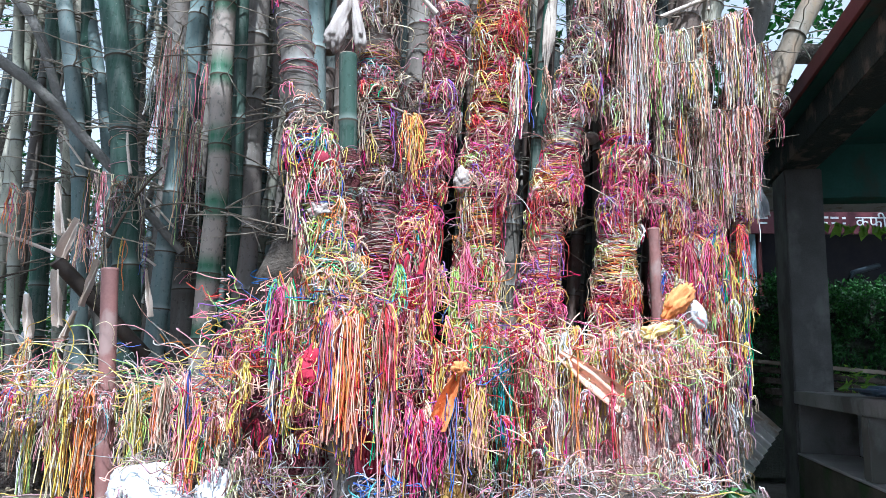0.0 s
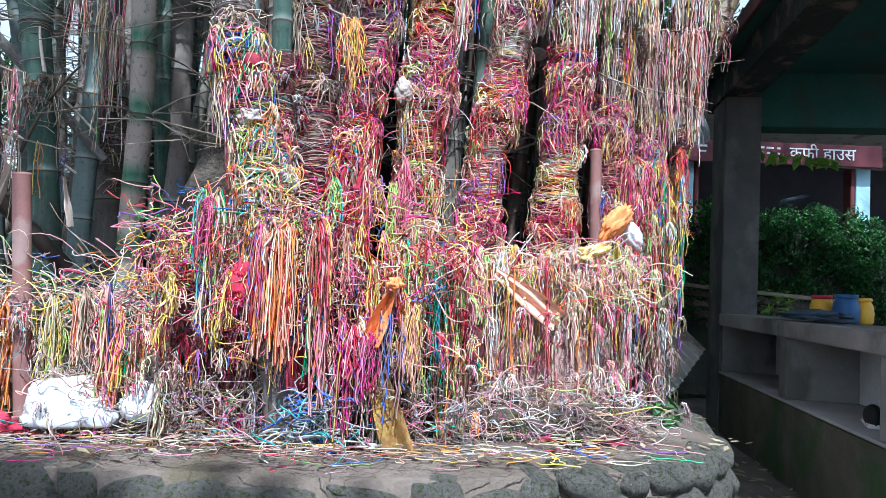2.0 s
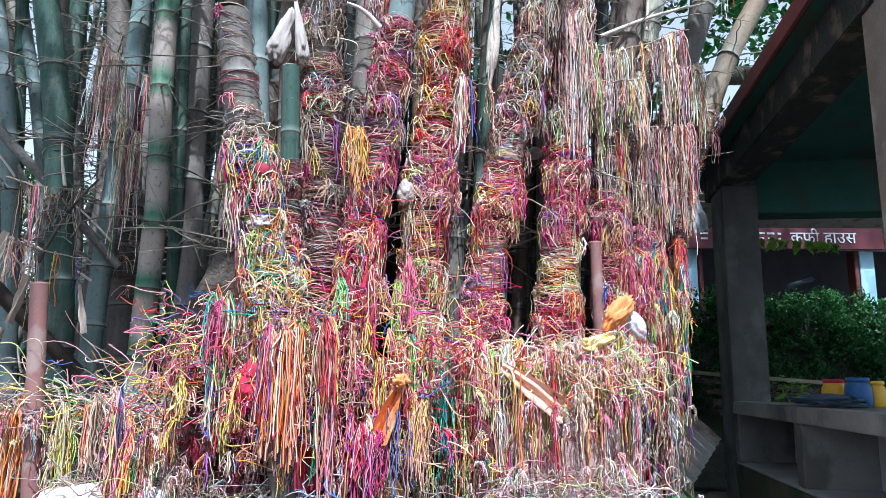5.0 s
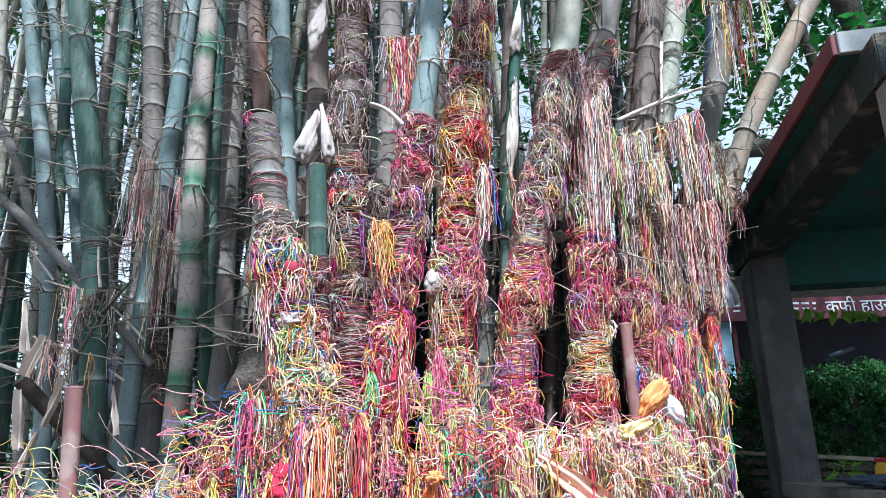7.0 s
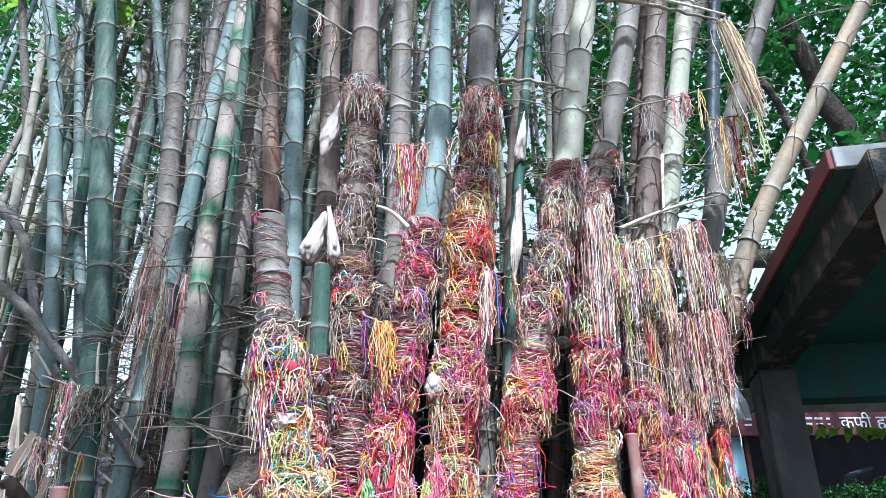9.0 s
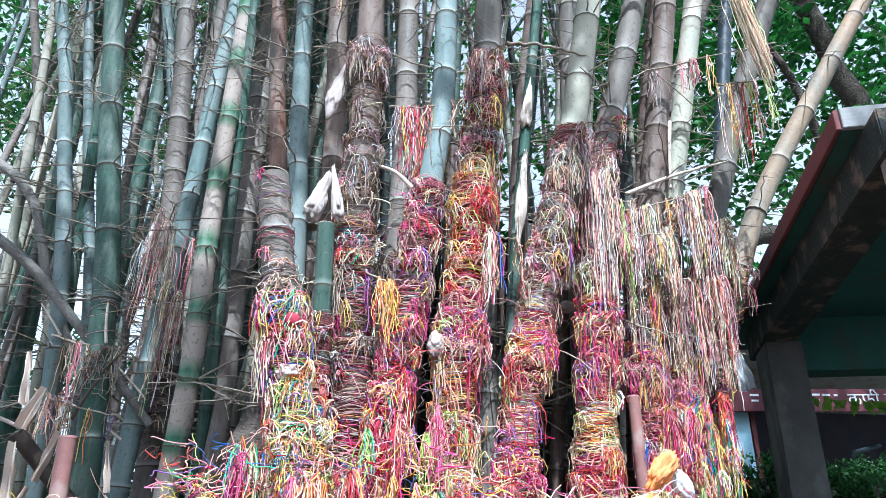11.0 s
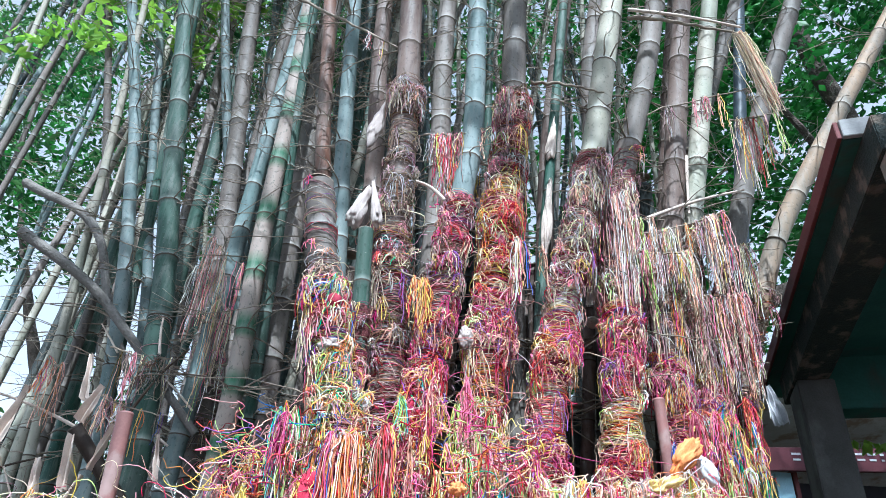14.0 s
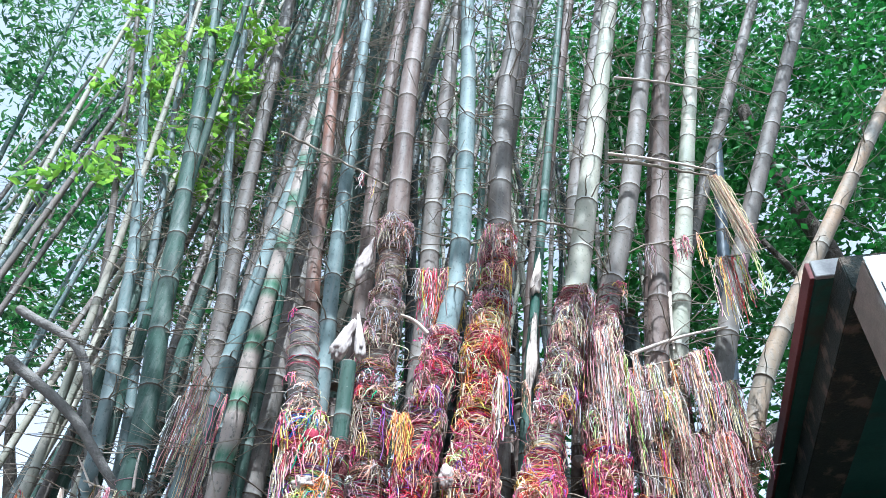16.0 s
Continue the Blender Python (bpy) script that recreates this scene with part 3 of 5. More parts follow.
culm([(-0.26, 4.8, 3.0), (-0.25, 4.8, 4.52), (-0.28, 4.8, 6.15), (-0.23, 4.8, 9.31)], 0.090, BAMBOO_GREY, BARE.format("dark grey"), 0.5, wraps=[(1.4, 3.4, [(DR, 0.5)], dict(fat=1.04))])
culm([(-0.75, 4.7, 3.0), (-0.80, 4.7, 4.46), (-0.90, 4.7, 6.07), (-0.95, 4.7, 8.41)], 0.080, BAMBOO_BROWN, BARE.format("brown"), 0.45)
culm([(-0.26, 4.02, 1.78), (-0.20, 4.02, 2.18), (-0.15, 4.02, 2.48), (-0.11, 4.02, 2.78), (-0.05, 4.02, 3.3), (0.01, 4.04, 3.79), (0.06, 4.06, 4.46), (0.04, 4.06, 6.76), (-0.03, 4.06, 8.59)], 0.080, BAMBOO_TEAL, BOUND.format("slanting teal"), 0.45,
     wraps=[(1.3, 2.65, [(RD, 0.7), (CO, 0.2), (W, 0.2)], dict(fat=1.18, tassels=420, bulges=5)), (2.65, 3.6, [(RD, 0.4), (FD, 0.4)], dict(fat=1.0, tassels=300, bulges=4))])
culm([(0.17, 4.16, 1.88), (0.18, 4.16, 2.21), (0.23, 4.16, 2.97), (0.29, 4.16, 3.74), (0.36, 4.16, 4.52), (0.41, 4.16, 6.48), (0.57, 4.16, 8.44)], 0.100, BAMBOO_GREY, "thick grey bamboo trunk bound with red and yellow threads", 0.42,
     wraps=[(1.3, 2.12, [(W, 0.6), (PL, 0.3), (YL, 0.3)], dict(fat=1.18, tassels=330, bulges=3)), (2.12, 2.42, [(W, 0.8)], dict(fat=1.16, tassels=130, bulges=1)), (2.42, 2.95, [(RD, 0.5), (PL, 0.3), (W, 0.3)], dict(fat=1.24, tassels=480, bulges=3)), (2.95, 3.9, [(W, 0.6), (YL, 0.25)], dict(fat=1.08, tassels=280, bulges=4)), (3.9, 4.75, [(FD, 0.6), (PL, 0.15), (W, 0.2)], dict(fat=1.02, tassels=300, bulges=3, density=110))])
culm([(0.40, 4.9, 4.6), (0.39, 4.9, 5.87), (0.45, 4.9, 6.6), (0.66, 4.9, 8.5)], 0.082, BAMBOO_GREY, BARE.format("weathered grey"), 0.45)
culm([(0.62, 4.75, 3.0), (0.67, 4.75, 4.28), (0.78, 4.75, 5.52), (1.12, 4.75, 8.21)], 0.070, BAMBOO_BROWN, "dead dark red-brown bamboo culm", 0.5)
culm([(0.58, 4.6, 3.06), (0.68, 4.6, 4.25), (0.80, 4.6, 5.51)], 0.042, BAMBOO_GREEN, "slim green bamboo shoot in a pale papery sheath", 0.5, twig=0.5)
culm([(0.55, 4.24, 1.76), (0.58, 4.24, 2.21), (0.69, 4.24, 2.85), (0.80, 4.24, 3.36), (0.92, 4.24, 3.92), (1.02, 4.24, 4.44), (1.26, 4.24, 5.96), (1.75, 4.24, 9.03)], 0.094, BAMBOO_PALE, "pale green bamboo trunk bound with crimson threads", 0.44,
     wraps=[(1.3, 2.3, [(RD, 0.9), (W, 0.3)], dict(fat=1.14, tassels=150, bulges=2)), (2.3, 2.8, [(W, 0.4), (YL, 0.3), (RD, 0.4)], dict(fat=1.1, tassels=380, bulges=3)), (2.8, 4.2, [(FD, 0.8), (PL, 0.2), (RD, 0.15)], dict(fat=0.95, tassels=330, bulges=4, density=120))])
culm([(1.04, 4.45, 1.79), (1.08, 4.45, 2.37), (1.12, 4.45, 2.93), (1.13, 4.45, 3.5), (1.27, 4.45, 4.29), (1.62, 4.45, 5.72), (2.33, 4.45, 9.45)], 0.092, BAMBOO_GREY, "bamboo trunk thickly wound with red and yellow threads", 0.45,
     wraps=[(1.3, 2.0, [(W, 0.8), (RD, 0.3)], dict(fat=1.45, tassels=120, bulges=1)), (2.0, 2.4, [(YL, 0.7), (W, 0.4), (PL, 0.2)], dict(fat=1.38, tassels=130, bulges=1)), (2.4, 3.0, [(RD, 0.9), (FR, 0.2)], dict(fat=1.26, tassels=340, bulges=3)), (3.0, 4.4, [(FD, 0.7), (PL, 0.2)], dict(fat=1.08, tassels=330, density=120))])
culm([(1.14, 5.0, 4.0), (1.16, 5.0, 5.38), (1.22, 5.0, 6.32), (1.73, 5.0, 9.55)], 0.095, BAMBOO_GREY, BARE.format("dark grey-green"), 0.5)
culm([(1.55, 4.85, 1.84), (1.51, 4.85, 3.06), (1.65, 4.85, 3.79), (1.78, 4.85, 4.5), (2.26, 4.85, 7.49), (2.74, 4.85, 10.25)], 0.094, BAMBOO_BROWN, BOUND.format("split grey-brown"), 0.5,
     wraps=[(1.4, 2.8, [(RD, 0.7), (FD, 0.2), (W, 0.2)], dict(fat=1.05, tassels=320, bulges=4)), (2.8, 3.7, [(FD, 0.5)], dict(fat=1.0, tassels=240, density=90))])
culm([(1.62, 5.4, 2.5), (1.80, 5.4, 4.0), (2.0, 5.4, 5.5), (2.3, 5.4, 7.4), (2.7, 5.4, 9.6)], 0.105, BAMBOO_BROWN, BARE.format("dark brown"), 0.5)
culm([(1.82, 4.95, 2.17), (1.76, 4.95, 3.09), (1.83, 4.95, 3.74), (2.07, 4.95, 4.9), (2.41, 4.95, 6.59), (2.89, 4.95, 8.9)], 0.086, BAMBOO_PALE, BOUND.format("pale"), 0.45,
     wraps=[(1.4, 2.75, [(RD, 0.6), (YL, 0.3), (FR, 0.3)], dict(fat=1.35, tassels=320, bulges=4)), (2.75, 4.0, [(FD, 0.7), (PL, 0.2)], dict(fat=1.0, tassels=220, density=80))])
culm([(2.0, 5.1, 3.0), (2.12, 5.1, 3.52), (2.37, 5.1, 4.28), (2.71, 5.1, 5.31), (3.72, 5.1, 7.87), (4.88, 5.1, 10.76)], 0.092, BAMBOO_GREY, BARE.format("leaning grey"), 0.5, wraps=[(2.0, 3.5, [(FD, 0.5)], dict(fat=1.0, tassels=180))])
culm([(2.14, 5.3, 2.5), (2.29, 5.3, 3.02), (2.50, 5.3, 3.6), (2.82, 5.3, 4.34), (3.66, 5.3, 5.74), (5.32, 5.3, 8.43)], 0.084, BAMBOO_CANKER, "leaning bamboo culm with an orange cankered patch, bound with threads", 0.5, top=11.0,
     wraps=[(1.6, 2.7, [(RD, 0.5), (FR, 0.4), (YL, 0.3)], dict(fat=1.3, tassels=320, bulges=4)), (2.7, 3.7, [(YL, 0.3), (FD, 0.5)], dict(fat=1.08, tassels=50, density=90))])
culm([(1.2, 6.0, 2.5), (2.2, 6.0, 5.25), (3.2, 6.0, 8.0), (4.2, 6.0, 10.75)], 0.09, BAMBOO_GREY, BARE.format("leaning grey"), 0.5, top=15)

# dead culms added behind the bound trunks, coloured dark for the shade in the gaps
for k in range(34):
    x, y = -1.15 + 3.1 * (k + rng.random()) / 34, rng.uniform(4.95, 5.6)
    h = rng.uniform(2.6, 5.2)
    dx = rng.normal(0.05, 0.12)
    culm([(x, y, 1.2), (x + dx * 0.5, y, h * 0.6), (x + dx, y, h)], rng.uniform(0.05, 0.085), (BAMBOO_DARK, BAMBOO_BROWN, BAMBOO_DARK)[k % 3], "dead bamboo stump added to darken the clump's core", 0.45, stump=True, twig=1.5, zmin=1.5, twig_len=0.4)
# stout shaded culms close behind
for k in range(16):
    x, y = rng.uniform(-3.9, -0.9), rng.uniform(5.9, 7.2)
    dx = rng.normal(-0.05, 0.12)
    culm([(x, y, 2.0), (x + dx, y, 4.5), (x + 2.2 * dx, y, 8.0)], rng.uniform(0.055, 0.09), (BAMBOO_GREEN, BAMBOO_TEAL, BAMBOO_GREEN, BAMBOO_GREY)[k % 4], BARE.format(("dark green", "smooth teal", "deep green", "shaded grey")[k % 4]), 0.48)

# the thicket behind
def thicket():
    protos = []
    mats = [BAMBOO_GREEN, BAMBOO_GREY, BAMBOO_TEAL, BAMBOO_PALE, BAMBOO_PALE, BAMBOO_GREY, BAMBOO_DARK, BAMBOO_TEAL]
    words = ["dark green", "grey", "teal", "straw-coloured", "sunlit pale", "weathered grey", "blackish", "slim blue-green"]
    for i, (m, wd) in enumerate(zip(mats, words)):
        u = np.linspace(0, 1, 30)
        H = rng.uniform(16, 19)
        bow = rng.normal(0, 0.5)
        P = np.stack([bow * np.sin(u * 2.4), rng.normal(0, 0.3) * np.sin(u * 2), u * H], 1)
        ob = thing("bamboo_culm", f"{wd} bamboo culm standing in the thicket", "bamboo", "bamboo thicket")
        r = rng.uniform(0.045, 0.075)
        _s, nodes = add_stem("stem", P, r, r * 0.5, rng.uniform(0.35, 0.5), m, ob, 8)
        add_twigs(nodes, r, ob, 0.6, 1.7, 0.8, 11.0)
        protos.append(ob)
    spots = []
    for k in range(165):
        y = rng.uniform(5.6, 9.5) if k < 85 else rng.uniform(8.5, 14)
        x = rng.uniform(-0.98 * y - 0.5, 0.30 * y)
        if y < 6.5 and -1.5 < x:
            x -= 2.5
        spots.append((x, y))
    for i, (x, y) in enumerate(spots):
        if i >= len(protos) and x / y < -0.5 and rng.random() < 0.42:
            continue
        tilt = rng.normal(0, 5) + (4 if x < -2 else 0)
        m = pose(x, y, 0.1, rng.normal(0, 4), tilt, rng.uniform(0, 360))
        if rng.random() < 0.12 and x < -3:
            m = pose(x, y, 0.1, rng.normal(0, 8), rng.uniform(14, 32), 0)
        pr = protos[i % len(protos)]
        if i < len(protos):
            pr.matrix_basis = m
        else:
            copy_thing(pr, m)


thicket()

# ---------------------------------------------------------------- shelter
WDIR = Vector((math.sin(0.225), math.cos(0.225), 0))       # along its open side, away from the camera
NDIR = Vector((math.cos(0.225), -math.sin(0.225), 0))      # into it
SH = Matrix(((NDIR.x, WDIR.x, 0, 0), (NDIR.y, WDIR.y, 0, 0), (0, 0, 1, 0), (0, 0, 0, 1)))
C0 = 1.70


def sh(c, s, z):
    """A pose in the shelter's own axes: c into it, s along it."""
    return SH @ Matrix.Translation((c, s, z))


def sh_box(name, c0, c1, s0, s1, z0, z1, material, parent, label="", bevel=0.008):
    return box_part(name, (c1 - c0, s1 - s0, z1 - z0), sh((c0 + c1) / 2, (s0 + s1) / 2, (z0 + z1) / 2), material, parent, label, bevel)


shelter = thing("shelter", "open concrete waiting shelter with dark green soffit", "shelter")
S_NEAR, S_FAR = 3.50, 7.25
sh_box("column", C0, C0 + 0.34, S_FAR, S_FAR + 0.5, 0.1, 3.46, CONCRETE_SHADED, shelter, "unpainted concrete column, shade put into its colour", 0.012)
near = sh_box("pillar", C0, C0 + 1.3, S_NEAR, S_NEAR + 0.42, 0.05, 3.5, CONCRETE_BROWN, shelter, "stained brown concrete pillar", 0.012)
white = sh_box("whitewash", C0 + 0.004, C0 + 1.3, S_NEAR - 0.012, S_NEAR - 0.001, 0.08, 3.5, PLASTER, near, "whitewashed plaster face", 0.003)
sh_box("base_wall", C0 + 0.003, C0 + 0.62, S_NEAR + 0.42, S_FAR, 0.05, 0.745, MOSSY, shelter, "mossy concrete plinth")
sh_box("shelf_floor", C0 - 0.004, C0 + 0.5, S_NEAR + 0.43, S_FAR - 0.004, 0.747, 0.765, CONCRETE_GREY, shelter, "worn cement shelf floor", 0.004)
sh_box("worktop", C0 - 0.012, C0 + 0.64, S_NEAR + 0.425, S_FAR - 0.002, 1.205, 1.32, CONCRETE, shelter, "smooth concrete counter slab")
# pale plaster colour stands in for sky light falling into the shelf
sh_box("back_panel", C0 + 0.5, C0 + 0.6, S_NEAR + 0.43, S_FAR - 0.005, 0.767, 1.203, PLASTER, shelter, "back of the open shelf, paled to look lit")
sh_box("end_panel", C0 + 0.02, C0 + 0.6, S_FAR - 0.06, S_FAR - 0.006, 0.767, 1.203, CONCRETE, shelter)
sh_box("divider", C0 + 0.01, C0 + 0.5, 5.43, 5.58, 0.767, 1.203, CONCRETE, shelter)
sh_box("divider", C0 + 0.01, C0 + 0.5, S_NEAR + 0.43, S_NEAR + 0.55, 0.767, 1.203, CONCRETE, shelter)
sh_box("lintel", C0 - 0.02, C0 + 0.30, S_NEAR + 0.25, S_FAR + 0.7, 3.46, 3.742, BEAM, shelter, "flaking dark edge beam")
sh_box("lintel", C0 + 0.3, C0 + 5.0, S_FAR + 0.15, S_FAR + 0.45, 3.2, 3.742, ROOF_GREEN, shelter, "dark green cross beam")
roof = sh_box("roof", C0 - 0.13, C0 + 5.2, 3.96, 8.5, 3.745, 3.85, ROOF_GREEN, shelter, "concrete roof slab with green soffit", 0.01)
sh_box("fascia", C0 - 0.16, C0 - 0.132, 3.94, 8.5, 3.74, 3.88, RED_PAINT, roof, "dark red painted fascia", 0.004)
sh_box("fascia", C0 - 0.128, C0 + 5.2, 3.92, 3.958, 3.74, 3.88, CONCRETE_GREY, roof, "bare grey cement fascia", 0.004)
sh_box("rear_post", C0 + 3.4, C0 + 3.7, S_FAR, S_FAR + 0.3, 0.05, 3.46, CONCRETE, shelter)
sh_box("floor_slab", C0 + 0.62, C0 + 5.0, S_NEAR, S_FAR + 0.4, 0.05, 0.22, CONCRETE, shelter)
# painted marks and plaque on the white face
INK = mottled("ink", (0.02, 0.02, 0.025), (0.04, 0.04, 0.045), 20, 0.7, 0.05, 0.001)
RED_INK = mottled("red_ink", (0.33, 0.10, 0.10), (0.42, 0.18, 0.17), 12, 0.8, 0.1, 0.001)
FACE = S_NEAR - 0.013
for c0, c1, z0, z1 in ((0.03, 1.15, 2.575, 2.583), (0.03, 0.038, 2.585, 3.3)):
    sh_box("plaque_border", C0 + c0, C0 + c1, FACE - 0.004, FACE, z0, z1, INK, near, bevel=0.001)
for i in range(9):
    z = 2.63 + i * 0.072
    c = 0.06 + (0.0, 0.10, 0.05, 0.02)[i % 4]
    for k in range(rng.integers(4, 8)):
        w = rng.uniform(0.03, 0.075)
        sh_box("lettering", C0 + c, C0 + c + w, FACE - 0.004, FACE, z + 0.022, z + 0.028, INK, near, bevel=0.001)
        for q in range(rng.integers(1, 4)):
            cq = c + w * rng.random()
            sh_box("lettering", C0 + cq, C0 + cq + 0.006, FACE - 0.004, FACE, z, z + 0.021, INK, near, bevel=0.001)
        c += w + 0.018
for c0, c1, z0, z1 in ((0.04, 0.20, 1.88, 1.905), (0.045, 0.066, 1.72, 1.88), (0.10, 0.12, 1.70, 1.88), (0.04, 0.12, 1.70, 1.72), (0.155, 0.175, 1.66, 1.88)):
    sh_box("painted_stroke", C0 + c0, C0 + c1, FACE - 0.004, FACE, z0, z1, RED_INK, near, bevel=0.001)

# things on the counter
def revolve(profile, sides=20):
    a = np.arange(sides) * 2 * np.pi / sides
    V = np.array([(r * math.cos(t), r * math.sin(t), z) for r, z in profile for t in a])
    n = len(profile)
    F = [(j * sides + i, j * sides + (i + 1) % sides, (j + 1) * sides + (i + 1) % sides, (j + 1) * sides + i) for j in range(n - 1) for i in range(sides)]
    F += [tuple(range(sides))[::-1], tuple(range((n - 1) * sides, n * sides))]
    return V, F


def jar(c, s, r, h, body, lid, words):
    ob = thing("jar", words, "jar", "jars on the counter")
    ob.matrix_world = sh(c, s, 1.321)
    v, f = revolve([(r * 0.8, 0), (r * 0.97, h * 0.08), (r, h * 0.4), (r * 0.95, h * 0.68), (r * 0.75, h * 0.84), (r * 0.72, h * 0.86)])
    mesh_ob("body", v, f, body, ob)
    v, f = revolve([(r * 0.8, h * 0.86), (r * 0.84, h * 0.88), (r * 0.84, h * 0.99), (r * 0.78, h)])
    mesh_ob("lid", v, f, lid, ob, "screw lid")


jar(C0 + 0.36, 5.75, 0.085, 0.20, PLASTIC_YELLOW, CLOTH_RED, "yellow plastic jar with red lid on the counter")
jar(C0 + 0.45, 5.55, 0.09, 0.21, PLASTIC_BLUE, PLASTIC_BLUE, "blue plastic jar on the counter")
jar(C0 + 0.57, 5.60, 0.085, 0.19, PLASTIC_YELLOW, PLASTIC_YELLOW, "ochre jar on the counter")
jar(C0 + 0.46, 6.02, 0.08, 0.19, CLOTH_RED, CLOTH_GREY, "dull red jar on the counter")


def crumple(name, label, category, centre, size, material, seed, amount=0.35, detail=2.2, flat=True, group="", sub=4, rot=(0, 0, 0), taper=0.0):
    """A creased soft thing: a ball pressed and folded by noise."""
    bm = bmesh.new()
    bmesh.ops.create_icosphere(bm, subdivisions=sub, radius=1.0)
    for v in bm.verts:
        d = v.co.copy()
        n1 = noise.noise(d * detail + Vector((seed, 0, 0)))
        n2 = abs(noise.noise(d * detail * 2.3 + Vector((0, seed, 0))))
        v.co = d * (1 + amount * n1 - amount * 1.3 * n2)
        if taper:
            v.co.x *= 1 - taper * max(0.0, v.co.z * 0.5 + 0.5) ** 0.7
            v.co.y *= 1 - taper * max(0.0, v.co.z * 0.5 + 0.5) ** 0.7
        if flat and v.co.z < -0.45:
            v.co.z = -0.45 + 0.15 * (v.co.z + 0.45)
    m = pose(*centre, *rot) @ Matrix.Diagonal((*size, 1))
    bmesh.ops.transform(bm, matrix=m, verts=bm.verts)
    return tagged(part(name, bm, material, smooth=True), label, category, group)


q = sh(C0 + 0.2, 5.45, 1.36).translation
crumple("cloth", "crumpled dark blue sheet lying on the counter", "cloth", (q.x, q.y, q.z), (0.15, 0.42, 0.05), TARP, 3.1, 0.5, 1.8)
q = sh(C0 + 0.2, 4.55, 0.815).translation


def shoe(at):
    bm = bmesh.new()
    bmesh.ops.create_uvsphere(bm, u_segments=16, v_segments=10, radius=1.0)
    for v in bm.verts:
        v.co.z = max(v.co.z, -0.5)
        v.co.z *= 1.0 + 0.5 * max(0, -v.co.y)
    bmesh.ops.transform(bm, matrix=pose(at.x, at.y, at.z, 0, 0, -30) @ Matrix.Diagonal((0.05, 0.14, 0.07, 1)), verts=bm.verts)
    ob = thing("shoe", "black sports shoe with white sole on the shelf", "shoe")
    part("upper", bm, RUBBER, ob, smooth=True)
    box_part("sole", (0.1, 0.28, 0.025), pose(at.x, at.y, at.z - 0.04, 0, 0, -30), LAMP_WHITE, ob, "white rubber sole", 0.01)


shoe(q)

# ---------------------------------------------------------------- coffee house behind
cafe = thing("cafe", "low coffee house with red signboard and pale blue posts", "building")
# the wall's near-black colour holds the shade under the eave
box_part("wall", (14, 0.3, 5.0), pose(8.5, 12.6, 2.4), DARK_WALL, cafe, "dark front wall, shade put into its colour")
box_part("roof", (14, 3.6, 0.12), pose(8.5, 11.0, 4.25, -6), TIN, cafe, "rusty sheet roof")
box_part("post", (0.22, 0.2, 2.4), pose(6.86, 9.75, 2.25), BLUE_PAINT, cafe, "pale blue painted post")
box_part("post", (0.22, 0.2, 2.4), pose(4.2, 9.75, 2.2), BLUE_PAINT, cafe, "pale blue painted post")
for x in (6.70, 4.36):
    box_part("post_edge", (0.06, 0.18, 2.4), pose(x, 9.74, 2.25), RED_PAINT, cafe, "dark red post edging")
sign = box_part("signboard", (3.4, 0.05, 0.31), pose(5.32, 9.5, 3.56, 0, -1.5), SIGN_RED, cafe, "dark red signboard with white lettering")
for i in range(4):
    x = 5.0 + i * 0.55
    bar = tubes(np.array([[(x, 9.9, 1.8), (x + 0.02, 9.9, 2.6), (x + 0.3, 10.0, 2.95), (x + 0.8, 10.2, 3.1)]]), np.array([0.04]), 8)
    if i == 1:
        mesh_ob("drain_pipe", *bar, POLE_SLATE, cafe, "bent grey pipe")


def lettering(text, x, z, size, parent):
    cu = bpy.data.curves.new("lettering", "FONT")
    cu.body, cu.size, cu.extrude = text, size, 0.004
    tmp = bpy.data.objects.new("lettering", cu)
    scene.collection.objects.link(tmp)
    dg = bpy.context.evaluated_depsgraph_get()
    me = bpy.data.meshes.new_from_object(tmp.evaluated_get(dg))
    bpy.data.objects.remove(tmp)
    me.materials.clear()
    me.materials.append(SIGN_WHITE)
    ob = new("lettering", me)
    ob.parent = parent
    ob.matrix_world = pose(x, 9.466, z, 90, 0, 0) @ pose(0, 0, 0, 0, 0, 1.5)
    return tagged(ob, "white hand-painted letters")


lettering("कफी", 5.62, 3.50, 0.24, sign)
lettering("हाउस", 6.12, 3.515, 0.24, sign)
for x, w in ((5.18, 0.13), (5.33, 0.11), (5.46, 0.05), (4.35, 0.12)):
    box_part("lettering", (w, 0.006, 0.028), pose(x, 9.47, 3.63 if x > 5 else 3.6, 0, -1.5), SIGN_WHITE, sign, "white painted bar", 0.001)
    box_part("lettering", (w * 0.8, 0.006, 0.025), pose(x, 9.47, 3.555 if x > 5 else 3.525, 0, -1.5), SIGN_WHITE, sign, "white painted bar", 0.001)
lamp = box_part("tube_lamp", (0.45, 0.05, 0.05), pose(7.25, 9.4, 3.72, 0, -18), LAMP_WHITE)
tagged(lamp, "white strip light fixture under the eave", "lamp")


